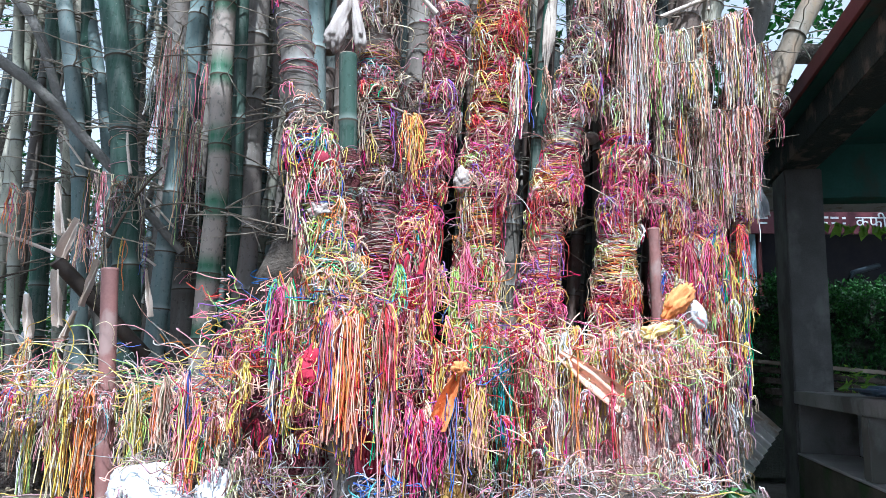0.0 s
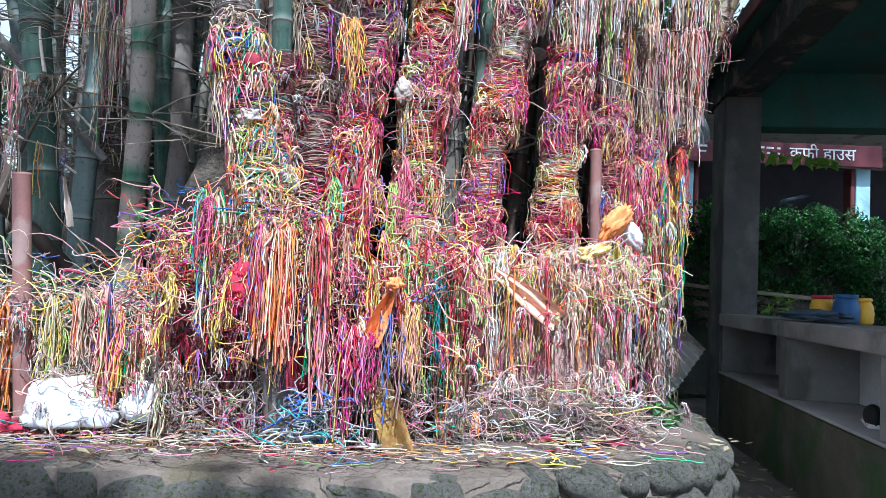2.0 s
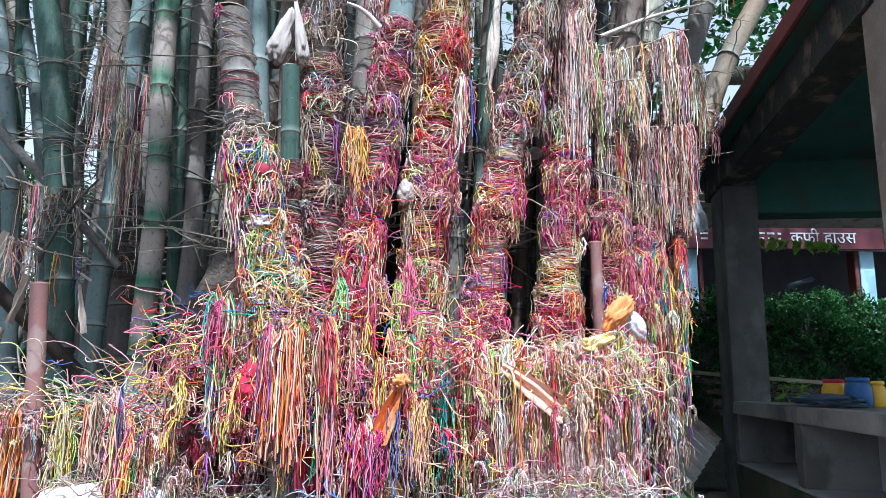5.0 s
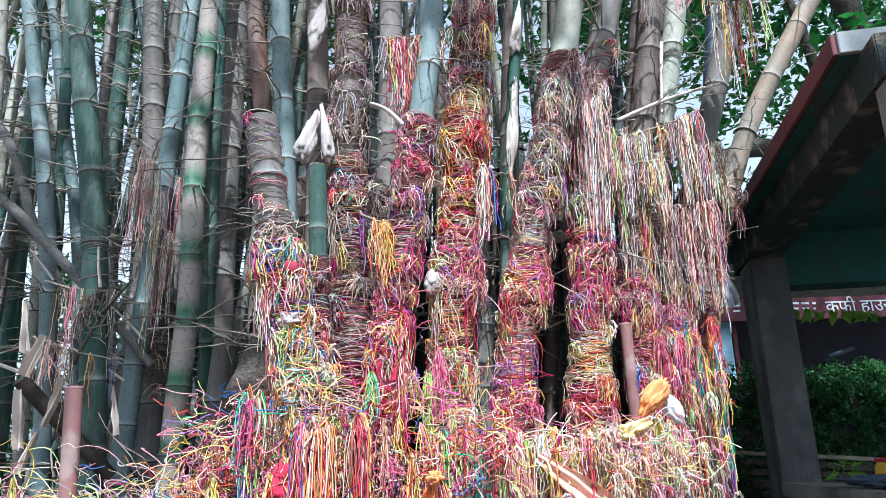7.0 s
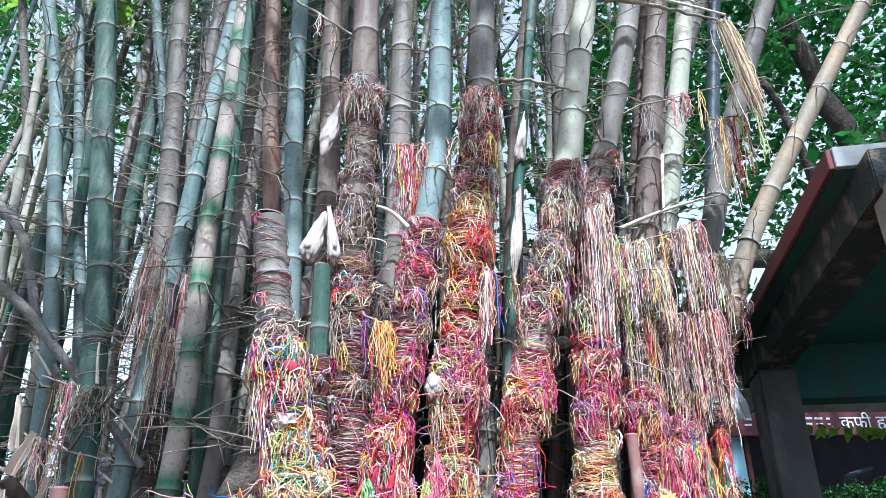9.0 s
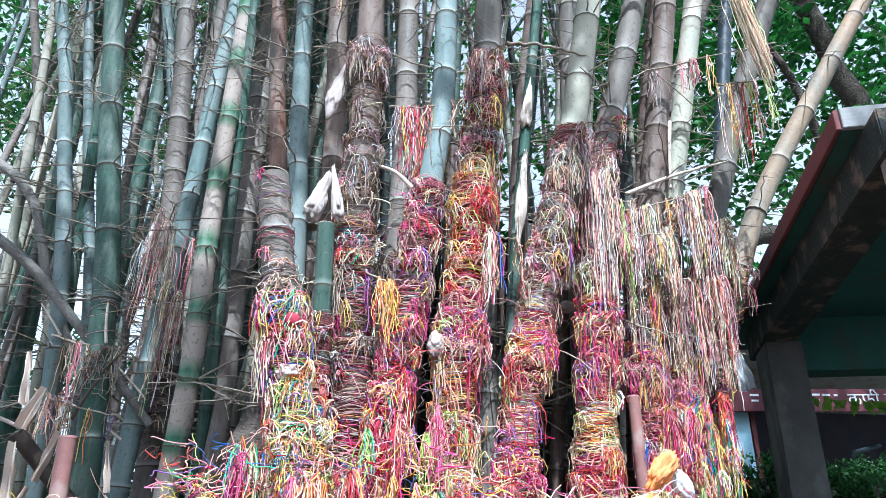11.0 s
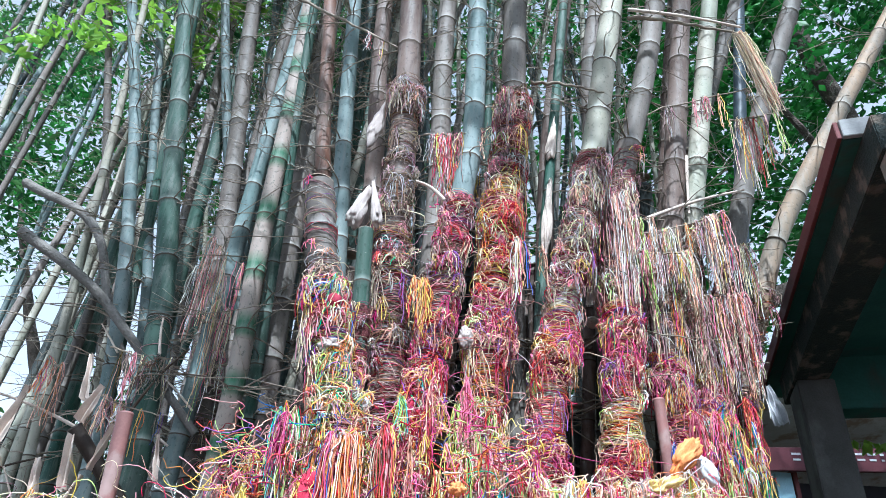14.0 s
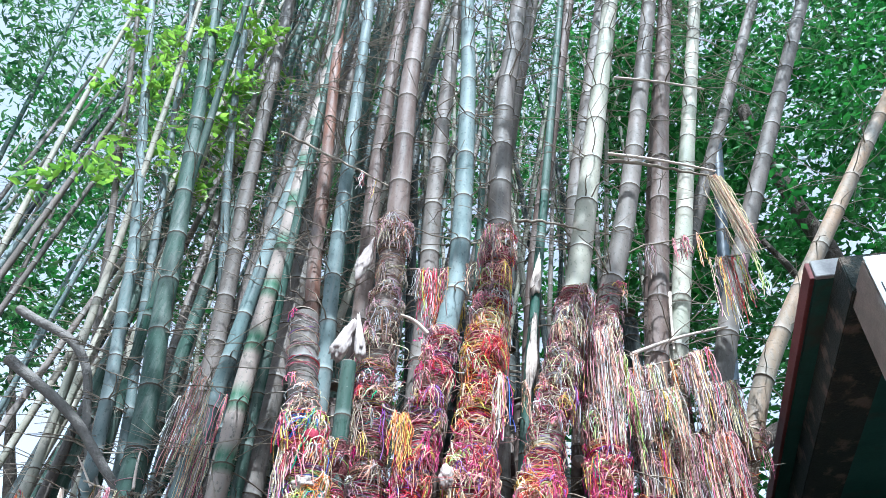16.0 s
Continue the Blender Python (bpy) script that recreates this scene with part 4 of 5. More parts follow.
# ---------------------------------------------------------------- leaves
def leaf_cloud(centres, sizes, per, leaf, aspect=0.45, droop=0.3, bend=True):
    """Folded leaves scattered round clump centres."""
    C = np.repeat(np.asarray(centres, float), per, 0)
    S = np.repeat(np.asarray(sizes, float), per)
    n = len(C)
    d = rng.normal(0, 1, (n, 3))
    d /= np.linalg.norm(d, axis=1, keepdims=True)
    P = C + d * (S * rng.uniform(0.25, 1.0, n) ** 0.6)[:, None]
    ax = rng.normal(0, 1, (n, 3))
    ax[:, 2] = ax[:, 2] * 0.5 - droop
    ax /= np.linalg.norm(ax, axis=1, keepdims=True)
    up = rng.normal(0, 0.6, (n, 3)) + np.array([0, 0, 1.0])
    side = np.cross(ax, up)
    side /= np.linalg.norm(side, axis=1, keepdims=True) + 1e-9
    nrm = np.cross(side, ax)
    L = leaf * rng.uniform(0.6, 1.3, n)[:, None]
    Wd = L * aspect * 0.5
    base, tip = P - ax * L * 0.5, P + ax * L * 0.5 - nrm * L * 0.12
    l, r = P + side * Wd - nrm * L * 0.08 - ax * L * 0.08, P - side * Wd - nrm * L * 0.08 - ax * L * 0.08
    V = np.stack([base, l, tip, r], 1).reshape(-1, 3)
    i = np.arange(n) * 4
    F = np.concatenate([np.stack([i, i + 1, i + 2], 1), np.stack([i, i + 2, i + 3], 1)])
    return V, F


def clumps(n, lo, hi, keep=None):
    out = []
    while len(out) < n:
        p = rng.uniform(lo, hi)
        if keep is None or keep(p):
            out.append(p)
    return np.array(out)


def limb(points, r0, r1, sides=10):
    p = catmull(points, 24)
    p += np.array([noise.noise_vector(Vector(q) * 1.5) for q in p]) * r0 * 0.5
    return tubes(p[None], np.linspace(r0, r1, 24)[None], sides)


def tree(label, base, limbs, crown_mat, centres, sizes, per, leaf, aspect, r=0.25):
    ob = thing("tree", label, "tree", "trees behind")
    for i, (pts, r0, r1) in enumerate(limbs):
        v, f = limb(pts, r0, r1)
        mesh_ob("trunk" if i == 0 else "limb", v, f, BARK, ob)
    v, f = leaf_cloud(centres, sizes, per, leaf, aspect)
    mesh_ob("crown", v, f, crown_mat, ob, "leafy crown with gaps", smooth=False)
    return ob


tree("broad-leaved tree with dark limbs behind the shelter", (6, 9, 0),
     [([(8.6, 9.6, 0.1), (8.2, 9.4, 3.5), (7.2, 9.0, 5.8), (6.0, 8.6, 8.6), (5.2, 8.2, 12.5)], 0.30, 0.12),
      ([(7.6, 9.1, 5.0), (6.2, 8.8, 5.7), (4.8, 8.6, 5.6), (3.6, 8.5, 5.2)], 0.22, 0.10),
      ([(6.6, 8.8, 7.0), (7.4, 8.2, 9.0), (8.5, 8.0, 11.5)], 0.14, 0.05),
      ([(5.6, 8.5, 5.8), (5.0, 8.0, 7.5), (3.9, 7.8, 9.8)], 0.09, 0.03)],
     LEAF_TREE, clumps(400, (2.4, 7.0, 6.2), (12.5, 13.5, 20), lambda p: rng.random() < 0.12 + 0.88 * (p[2] > 8.0)), rng.uniform(0.5, 0.95, 400), 95, 0.20, 0.55)
tree("far green tree beyond the bamboo", (2, 15, 0),
     [([(1.0, 15, 0), (1.3, 15, 5), (1.0, 15, 11)], 0.3, 0.1), ([(1.2, 15, 6), (3, 15, 9), (4.5, 15.5, 12)], 0.15, 0.05)],
     LEAF_TREE, clumps(150, (-4, 13, 6.0), (9, 18, 22)), rng.uniform(0.7, 1.3, 150), 70, 0.30, 0.5)
tree("far green tree at the thicket's side", (-9, 14, 0),
     [([(-9, 14, 0), (-9.2, 14, 5), (-8.6, 14, 11)], 0.3, 0.1), ([(-9, 14, 5), (-11, 14, 9), (-12.5, 14.5, 12)], 0.15, 0.05)],
     LEAF_TREE, clumps(100, (-17, 12, 9.5), (-3.5, 18, 22)), rng.uniform(0.7, 1.3, 100), 70, 0.30, 0.5)
# places in the thicket that the sun reaches
LIT = [(Vector((2.4, 6.4, 0.95)), 0.7), (Vector((1.02, 3.95, 1.45)), 1.15), (Vector((-0.5, 3.4, 1.6)), 0.5), (Vector((-4.2, 8.0, 3.0)), 1.3), (Vector((-6.5, 9.0, 4.0)), 1.5), (Vector((-2.2, 7.0, 4.5)), 0.9), (Vector((-4.6, 7.0, 6.5)), 1.1)]


def not_lit(p):
    for q, size in LIT:
        d = Vector(p) - q
        if (d - SUN_DIR * d.dot(SUN_DIR)).length < size + 0.4:
            return False
    return True


# bamboo's own leaves, high in the thicket
v, f = leaf_cloud(clumps(230, (-11, 6.5, 7.5), (-0.5, 13, 19), lambda p: p[2] > 7.0 + 0.5 * max(0, p[0] + 6) and not_lit(p)), rng.uniform(0.4, 0.9, 230), 70, 0.24, 0.3)
tagged(mesh_ob("bamboo_foliage", v, f, LEAF_BAMBOO, smooth=False), "narrow green bamboo leaves high in the thicket", "foliage", kind="stuff")
v, f = leaf_cloud(clumps(46, (-5.6, 4.8, 6.6), (-3.0, 6.2, 10.5)), rng.uniform(0.15, 0.36, 46), 24, 0.19, 0.42)
tagged(mesh_ob("fresh_foliage", v, f, LEAF_FRESH, smooth=False), "fresh yellow-green leaf sprays", "foliage", kind="stuff")
v, f = leaf_cloud(clumps(640, (-16, 12.5, 0.2), (4, 15.5, 5.6), lambda p: rng.random() < 1.2 - 0.14 * p[2]), rng.uniform(0.5, 1.0, 640), 42, 0.28, 0.3)
tagged(mesh_ob("undergrowth", v, f, LEAF_BAMBOO, smooth=False), "dark undergrowth behind the bamboo thicket", "foliage", kind="stuff")
v, f = leaf_cloud(clumps(480, (-10, 1.0, 12.0), (7, 12, 17), not_lit), rng.uniform(0.5, 1.0, 480), 75, 0.2, 0.2)
tagged(mesh_ob("bamboo_canopy", v, f, LEAF_BAMBOO, smooth=False), "leafy tops of the bamboo arching overhead", "foliage", kind="stuff")
# crown of the tree that shades the place from behind the camera, with a gap where the sun comes through
GAP = Vector((1.02, 3.95, 1.45))


def shaded(p):
    for q, size in ((GAP, 2.05), (Vector((-0.55, 3.4, 1.7)), 1.35), (Vector((-1.9, 3.8, 1.1)), 1.2), (Vector((2.4, 6.3, 0.95)), 1.1)):
        d = Vector(p) - q
        if (d - SUN_DIR * d.dot(SUN_DIR)).length < size:
            return False
    return not_lit(p)


mid = GAP + SUN_DIR * 13
cc = clumps(520, (mid.x - 9, mid.y - 7.0, 9.0), (mid.x + 8, mid.y + 7.5, 12.0), shaded)
cc = cc[[c[1] < 0.3 for c in cc]]
PILLAR = Vector((2.75, 3.4, 2.2))
more = [PILLAR + SUN_DIR * rng.uniform(8.5, 12) + Vector(rng.normal(0, 0.75, 3)) for _ in range(45)]
cc = np.vstack([cc, np.array([q for q in more if shaded(q)])])
shade = thing("tree", "large shade tree overhanging the place", "tree", "trees behind")
for pts, r0, r1 in (([(4.5, -9, 0), (4.2, -8.6, 4), (3.0, -7, 8), (1.5, -5.5, 10.5)], 0.45, 0.15), ([(4.0, -8.4, 5), (6.5, -6, 8.5), (7, -4.5, 10.5)], 0.2, 0.08), ([(3.6, -8, 6), (-1, -6.5, 8.5), (-4, -5, 10.5)], 0.2, 0.08)):
    v, f = limb(pts, r0, r1)
    mesh_ob("trunk" if r0 > 0.3 else "limb", v, f, BARK, shade)
v, f = leaf_cloud(cc, rng.uniform(0.6, 1.0, len(cc)), 60, 0.32, 0.6)
mesh_ob("crown", v, f, LEAF_TREE, shade, "dense leafy crown", smooth=False)
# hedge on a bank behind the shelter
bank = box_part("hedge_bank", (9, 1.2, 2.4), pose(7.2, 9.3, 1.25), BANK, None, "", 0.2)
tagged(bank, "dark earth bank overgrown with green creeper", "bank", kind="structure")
hc = clumps(620, (2.9, 8.45, 1.2), (11, 8.75, 2.62), lambda p: rng.random() < 0.35 + 0.4 * (p[2] - 1.2))
v, f = leaf_cloud(hc, rng.uniform(0.08, 0.2, 620), 90, 0.065, 0.35, 0.6)
tagged(mesh_ob("hedge", v, f, LEAF_HEDGE, smooth=False), "bright green creeper hanging over the bank", "hedge", kind="stuff")
# bits of string with leaves under the eave
for k in range(9):
    x = 3.6 + k * 0.16
    v, f = leaf_cloud([(x, 7.2 + 0.02 * k, 3.0)], [0.04], 5, 0.16, 0.6, 1.2)
    tagged(mesh_ob("garland_leaf", v, f, LEAF_FRESH, smooth=False), "green leaves strung under the beam", "garland", "leaf garland")


# corrugated sheet leaning behind the clump
def tin_sheet():
    n, w, h = 161, 0.92, 0.95
    V = []
    for th in (0, -0.003):
        for j in range(7):
            for i in range(n):
                x = (i / (n - 1) - 0.5) * w
                V.append((x, (j / 6 - 0.5) * h, 0.03 * math.sin(i / (n - 1) * w / 0.076 * 6.283) + th + 0.02 * math.sin(j)))
    F = []
    for t in (0, 1):
        for j in range(6):
            for i in range(n - 1):
                a = t * 7 * n + j * n + i
                F.append((a, a + 1, a + n + 1, a + n) if t == 0 else (a, a + n, a + n + 1, a + 1))
    ob = mesh_ob("corrugated_sheet", V, F, TIN)
    ob.matrix_world = pose(2.40, 6.45, 0.98, 64, 0, 8) @ pose(0, 0, 0, 0, 0, 45)
    return tagged(ob, "grey corrugated metal sheet leaning on the clump", "metal sheet")


tin_sheet()
plank = box_part("plank", (1.9, 0.25, 0.04), pose(4.2, 7.6, 1.55, 2, 3, 4), WOOD_OLD)
tagged(plank, "weathered board laid on a rough bench", "plank")
for k in range(4):
    b = box_part("firewood", (1.5, 0.12, 0.06), pose(4.1 + 0.05 * k, 7.65 + 0.05 * k, 1.47 - 0.09 * k, 3 * k, 4 - 2 * k, 5 * k), BARK)
    tagged(b, "old split timber stacked under the board", "timber", "stacked timber")

# ---------------------------------------------------------------- threads, cloths and clutter on the clump
def bunched(top_of, n, per, length, sway, spread, floor=None):
    """Threads in knotted bunches: top_of(k) gives k knots; a bunch shares its dyes and about its length."""
    B = max(3, int(n / per))
    knots = top_of(B)
    bunch = rng.integers(0, B, n)
    lb = length[0] + (length[1] - length[0]) * rng.random(B) ** 1.3
    top = knots[bunch] + rng.normal(0, 1, (n, 3)) * np.array(spread) * 0.5
    le = lb[bunch] * np.where(rng.random(n) < 0.75, rng.uniform(0.72, 1.1, n), rng.uniform(0.15, 0.8, n))
    if floor is not None:
        le = np.minimum(le, np.maximum(0.06, top[:, 2] - floor))
    P = strands(top, le, 12, sway)
    fan = rng.normal(0, 0.012, (B, 2))
    u = np.linspace(0, 1, 12)
    P[..., :2] += fan[bunch][:, None] * u[None, :, None]
    wide = rng.normal(0, 1, (n, 2)) * rng.uniform(0.008, 0.03, B)[bunch][:, None]
    P[..., :2] += wide[:, None] * (1 - np.exp(-u * le[:, None] / 0.05))[..., None]
    P[..., 2] += 0.025 * np.exp(-((u - 0.05) / 0.1) ** 2)[None] * rng.random((n, 1))
    return P, bunch


def curtain(name, label, line, n, mats, length, spread=(0.03, 0.08), floor=PLAT_Z + 0.01, sway=0.025, radius=0.0033, per=16):
    """Threads tied along a line and hanging down in bunches."""
    L = catmull(line, 200)
    ob = thing(name, label, "threads", kind="stuff")
    for m, share in mats:
        k = int(n * share)
        top_of = lambda B: L[rng.integers(0, 200, B)] + np.stack([rng.normal(0, 0.02, B), rng.normal(0, spread[0], B), rng.normal(0, spread[1], B)], 1)
        P, bunch = bunched(top_of, k, per, length, sway, (0.013, 0.013, 0.01), floor)
        thread_ob("strand", P, radius, m, ob, bunch=bunch)
    return ob


def tangle(name, label, lo, hi, n, mats, radius=0.0026, size=0.12, k=14):
    """Loose crossing loops of thread filling a box."""
    ob = thing(name, label, "threads", kind="stuff")
    for m, share in mats:
        c = int(n * share)
        P0 = rng.uniform(lo, hi, (c, 3))
        step = rng.normal(0, size / 2.4, (c, k, 3))
        P = P0[:, None] + np.cumsum(step, 1) * np.array([1, 0.6, 0.7])
        for _ in range(3):
            P[:, 1:-1] = (P[:, :-2] + P[:, 1:-1] + P[:, 2:]) / 3
        thread_ob("strand", P, radius, m, ob)
    return ob


def tufts(name, label, lo, hi, n, mats, per=9, length=(0.04, 0.13), radius=0.0028, out=0.05):
    """Knots with short ends that spring out and droop."""
    ob = thing(name, label, "threads", kind="stuff")
    for m, share in mats:
        B = int(n * share)
        c = rng.uniform(lo, hi, (B, 3))
        bunch = np.repeat(np.arange(B), per)
        k = len(bunch)
        d = rng.normal(0, 1, (B, 3))[bunch] * 0.6 + rng.normal(0, 0.7, (k, 3)) + np.array([0, -0.7, 0])
        d /= np.linalg.norm(d, axis=1, keepdims=True)
        L = (rng.uniform(length[0], length[1], B)[bunch] * rng.uniform(0.6, 1.3, k))[:, None, None]
        u = np.linspace(0, 1, 7)[None, :, None]
        P = c[bunch][:, None] + d[:, None] * out * np.sin(u * 1.8) * (L / 0.08) ** 0.5 + np.array([0, 0, -1.0]) * L * u ** 1.6
        P += rng.normal(0, 0.0035, P.shape)
        thread_ob("tuft", P, radius, m, ob, bunch=bunch)
    return ob


def heap(name, label, lo, hi, material, seed, amp=0.12):
    """A lumpy mass of packed thread and litter."""
    bm = bmesh.new()
    bmesh.ops.create_icosphere(bm, subdivisions=5, radius=1.0)
    c = (Vector(lo) + Vector(hi)) / 2
    s = (Vector(hi) - Vector(lo)) / 2
    for v in bm.verts:
        d = v.co.copy()
        d = Vector([math.copysign(abs(q) ** 0.6, q) for q in d])
        p = Vector((c.x + d.x * s.x, c.y + d.y * s.y, c.z + d.z * s.z))
        v.co = p + v.co * amp * (noise.noise(p * 3 + Vector((seed, 0, 0))) + 0.6 * noise.noise(p * 9))
    return tagged(part(name, bm, material, smooth=True), label, "heap", kind="stuff")


heap("thread_heap", "packed dark mass of old threads round the culm feet", (-1.1, 3.62, 0.55), (0.5, 4.7, 1.55), CORE, 1.0)
heap("thread_heap", "packed mass of threads over the roots", (0.35, 4.05, 0.55), (1.42, 4.8, 1.52), CORE_PINK, 5.0, 0.08)
heap("litter_heap", "dry litter and roots at the clump foot", (-3.6, 4.3, 0.5), (-0.9, 5.2, 0.95), BRUSH, 9.0)
heap("thread_heap", "old threads packed round the culm feet", (1.4, 4.75, 0.5), (1.95, 5.4, 1.15), BRUSH, 13.0)

curtain("thread_curtain", "long coloured threads hanging over the platform edge", [(-3.4, 4.48, 1.71), (-2.4, 4.08, 1.41), (-1.7, 3.78, 1.28), (-1.1, 3.58, 1.28)], 760, [(FR, 0.5), (YL, 0.4), (ORG, 0.15)], (0.25, 0.72), (0.05, 0.06), per=24, radius=0.0038)
curtain("thread_curtain", "pink and multicoloured threads hanging in front", [(-1.15, 3.53, 1.36), (-0.9, 3.48, 1.51), (-0.6, 3.44, 1.36), (-0.2, 3.46, 1.29), (0.1, 3.48, 1.37)], 560, [(FR, 0.6), (RD, 0.3), (W, 0.2)], (0.15, 0.6), (0.05, 0.12), per=22, radius=0.0038)
curtain("thread_curtain", "bundle of yellow, white and green threads", [(-0.58, 3.38, 1.66), (-0.4, 3.34, 1.67), (-0.22, 3.36, 1.718)], 300, [(YL, 0.4), (ORG, 0.3), (FR, 0.35)], (0.35, 0.6), (0.02, 0.02), sway=0.015, radius=0.004)
curtain("thread_curtain", "dull old threads hanging to the ground", [(-1, 3.58, 0.96), (-0.5, 3.53, 1.01), (0, 3.56, 1.06), (0.4, 3.68, 1.05)], 520, [(FD, 0.35), (DR, 0.5), (RD, 0.15)], (0.25, 0.5), (0.06, 0.1), per=20)
curtain("thread_curtain", "threads slung from the trunk to the mound", [(0.05, 3.53, 1.665), (0.3, 3.68, 1.56), (0.55, 3.92, 1.565)], 420, [(W, 0.4), (FR, 0.4), (PL, 0.3)], (0.2, 0.9), (0.05, 0.08))
curtain("thread_curtain", "sunlit white, pink and yellow threads draping the mound", [(0.42, 3.97, 1.532), (0.7, 4.04, 1.6), (1.1, 4.07, 1.6), (1.42, 4.17, 1.64)], 900, [(PL, 0.7), (W, 0.15), (YL, 0.25)], (0.15, 0.8), (0.04, 0.06), per=9, radius=0.0042)
curtain("thread_curtain", "orange and purple threads hanging beside the clump", [(1.48, 4.58, 2.15), (1.75, 4.6, 2.1), (2.1, 4.8, 2.15)], 420, [(W, 0.5), (FR, 0.4), (RD, 0.2)], (0.3, 0.95), (0.05, 0.15))
curtain("thread_curtain", "green and white cords hanging from a knot", [(-0.86, 3.5, 1.81), (-0.8, 3.5, 1.86), (-0.72, 3.53, 1.96)], 64, [(CO, 0.7), (FR, 0.3)], (0.35, 0.75), (0.02, 0.05), sway=0.02, per=9)
curtain("thread_curtain", "purple and pink strands below the slanting culm", [(-0.3, 3.53, 1.83), (-0.15, 3.53, 1.795), (0.1, 3.58, 1.77)], 240, [(RD, 0.6), (CO, 0.4), (W, 0.2)], (0.2, 0.45), (0.05, 0.12))
tangle("thread_tangle", "crossing grey and white threads strung like a net", (-3.2, 3.78, 1.2), (-1.1, 4.38, 1.38), 420, [(FD, 0.5), (PL, 0.3), (CO, 0.2)], 0.0026, 0.14)
tangle("thread_tangle", "knotted coloured threads", (-1.2, 3.43, 1.21), (-0.6, 3.78, 1.81), 260, [(RD, 0.4), (FR, 0.6)], 0.0026, 0.09)
tangle("thread_tangle", "knotted pink and red threads over the culm feet", (-0.7, 3.4, 1.11), (0.45, 3.68, 1.905), 380, [(RD, 0.4), (W, 0.4), (FR, 0.3)], 0.0026, 0.08)
tangle("thread_tangle", "bleached threads heaped on the mound", (0.4, 3.94, 1.4), (1.42, 4.48, 1.66), 520, [(PL, 0.7), (W, 0.2)], 0.0026, 0.10)
tangle("thread_tangle", "tangled threads at the mound's foot", (0.3, 3.8, 0.66), (1.4, 4.15, 0.92), 420, [(FD, 0.4), (DR, 0.5), (PL, 0.1)], 0.0026, 0.09)
tangle("thread_tangle", "brown tangled threads at the platform", (-1.6, 3.45, 0.66), (0.4, 3.75, 0.95), 600, [(DR, 0.5), (FD, 0.4), (CO, 0.1)], 0.0026, 0.09)
tangle("thread_tangle", "tangled threads in the upper culms", (-0.6, 3.93, 2.16), (0.3, 4.3, 3.6), 120, [(FD, 0.6), (RD, 0.3)], 0.0026, 0.12)

tufts("thread_tufts", "frayed pink and red knots round the culm feet", (-1.15, 3.46, 1.06), (0.5, 3.7, 1.68), 130, [(RD, 0.35), (FR, 0.35), (W, 0.2), (PL, 0.15)])
tufts("thread_tufts", "frayed knots on the wrapped stump", (-0.74, 3.62, 1.51), (-0.45, 3.7, 2.115), 60, [(CO, 0.6), (PL, 0.3), (YL, 0.2)])
tufts("thread_tufts", "frayed pale knots on top of the mound", (0.4, 3.96, 1.37), (1.45, 4.22, 1.68), 120, [(PL, 0.7), (W, 0.3)])
tufts("thread_tufts", "frayed knots over the mound face", (0.4, 3.86, 0.95), (1.42, 4.12, 1.5), 70, [(PL, 0.6), (RD, 0.3), (YL, 0.1)])
tufts("thread_tufts", "frayed knots beside the bound trunks", (1.35, 4.48, 1.5), (1.95, 4.65, 2.1), 70, [(RD, 0.4), (FR, 0.4), (YL, 0.3)])
tufts("thread_tufts", "knots along the low thread net", (-3.2, 3.73, 1.06), (-1.1, 4.03, 1.31), 110, [(FR, 0.5), (FD, 0.3), (PL, 0.2)])
tufts("thread_tufts", "dull knots near the platform floor", (-1.6, 3.45, 0.72), (0.5, 3.7, 1.11), 100, [(FD, 0.3), (FR, 0.2), (DR, 0.5)])


tufts("thread_tufts", "dry dull knots at the side of the clump", (1.42, 4.5, 0.75), (1.95, 4.75, 1.5), 90, [(DR, 0.5), (FD, 0.5), (RD, 0.15)], length=(0.06, 0.2))
curtain("thread_curtain", "dull old threads hanging at the clump's side", [(1.5, 4.6, 1.55), (1.75, 4.65, 1.5), (2, 4.8, 1.5)], 260, [(DR, 0.4), (FD, 0.5), (FR, 0.2)], (0.3, 0.8), (0.05, 0.12))

heap("litter_heap", "grey leaf litter at the mound's foot", (0.05, 3.80, 0.5), (1.42, 4.25, 0.82), BRUSH, 17.0, 0.1)
tangle("thread_tangle", "pale fallen threads over the leaf litter", (0.1, 3.72, 0.68), (1.4, 3.9, 0.84), 300, [(PL, 0.3), (FD, 0.4), (DR, 0.3)], 0.0026, 0.1)
curtain("thread_curtain", "magenta threads hanging under an orange scrap", [(-0.06, 3.37, 1.204), (0, 3.37, 1.21)], 28, [([MAGENTA, ROSE, PURPLE], 1.0)], (0.25, 0.34), (0.01, 0.02), sway=0.012)
curtain("thread_curtain", "plain blue threads hanging in a bunch", [(0.055, 3.37, 1.295), (0.085, 3.37, 1.298)], 9, [([BLUE, MAUVE], 1.0)], (0.34, 0.46), (0.01, 0.01), sway=0.01)
curtain("thread_curtain", "yellow threads hanging in a bunch", [(0.1, 3.38, 1.34), (0.16, 3.38, 1.346)], 44, [([YELLOW, YELLOW, SALMON], 1.0)], (0.3, 0.45), (0.01, 0.02), sway=0.012)
curtain("thread_curtain", "green twisted cord hanging alone", [(0.24, 3.54, 1.494), (0.25, 3.54, 1.495)], 12, [([GREEN, TEAL], 1.0)], (0.42, 0.5), (0.006, 0.01), sway=0.006)
curtain("thread_curtain", "long pastel threads hanging to the litter", [(0.05, 3.5, 1.365), (0.3, 3.63, 1.44), (0.5, 3.87, 1.46)], 160, [(YL, 0.5), (PL, 0.5)], (0.3, 0.75), (0.03, 0.06), per=6)
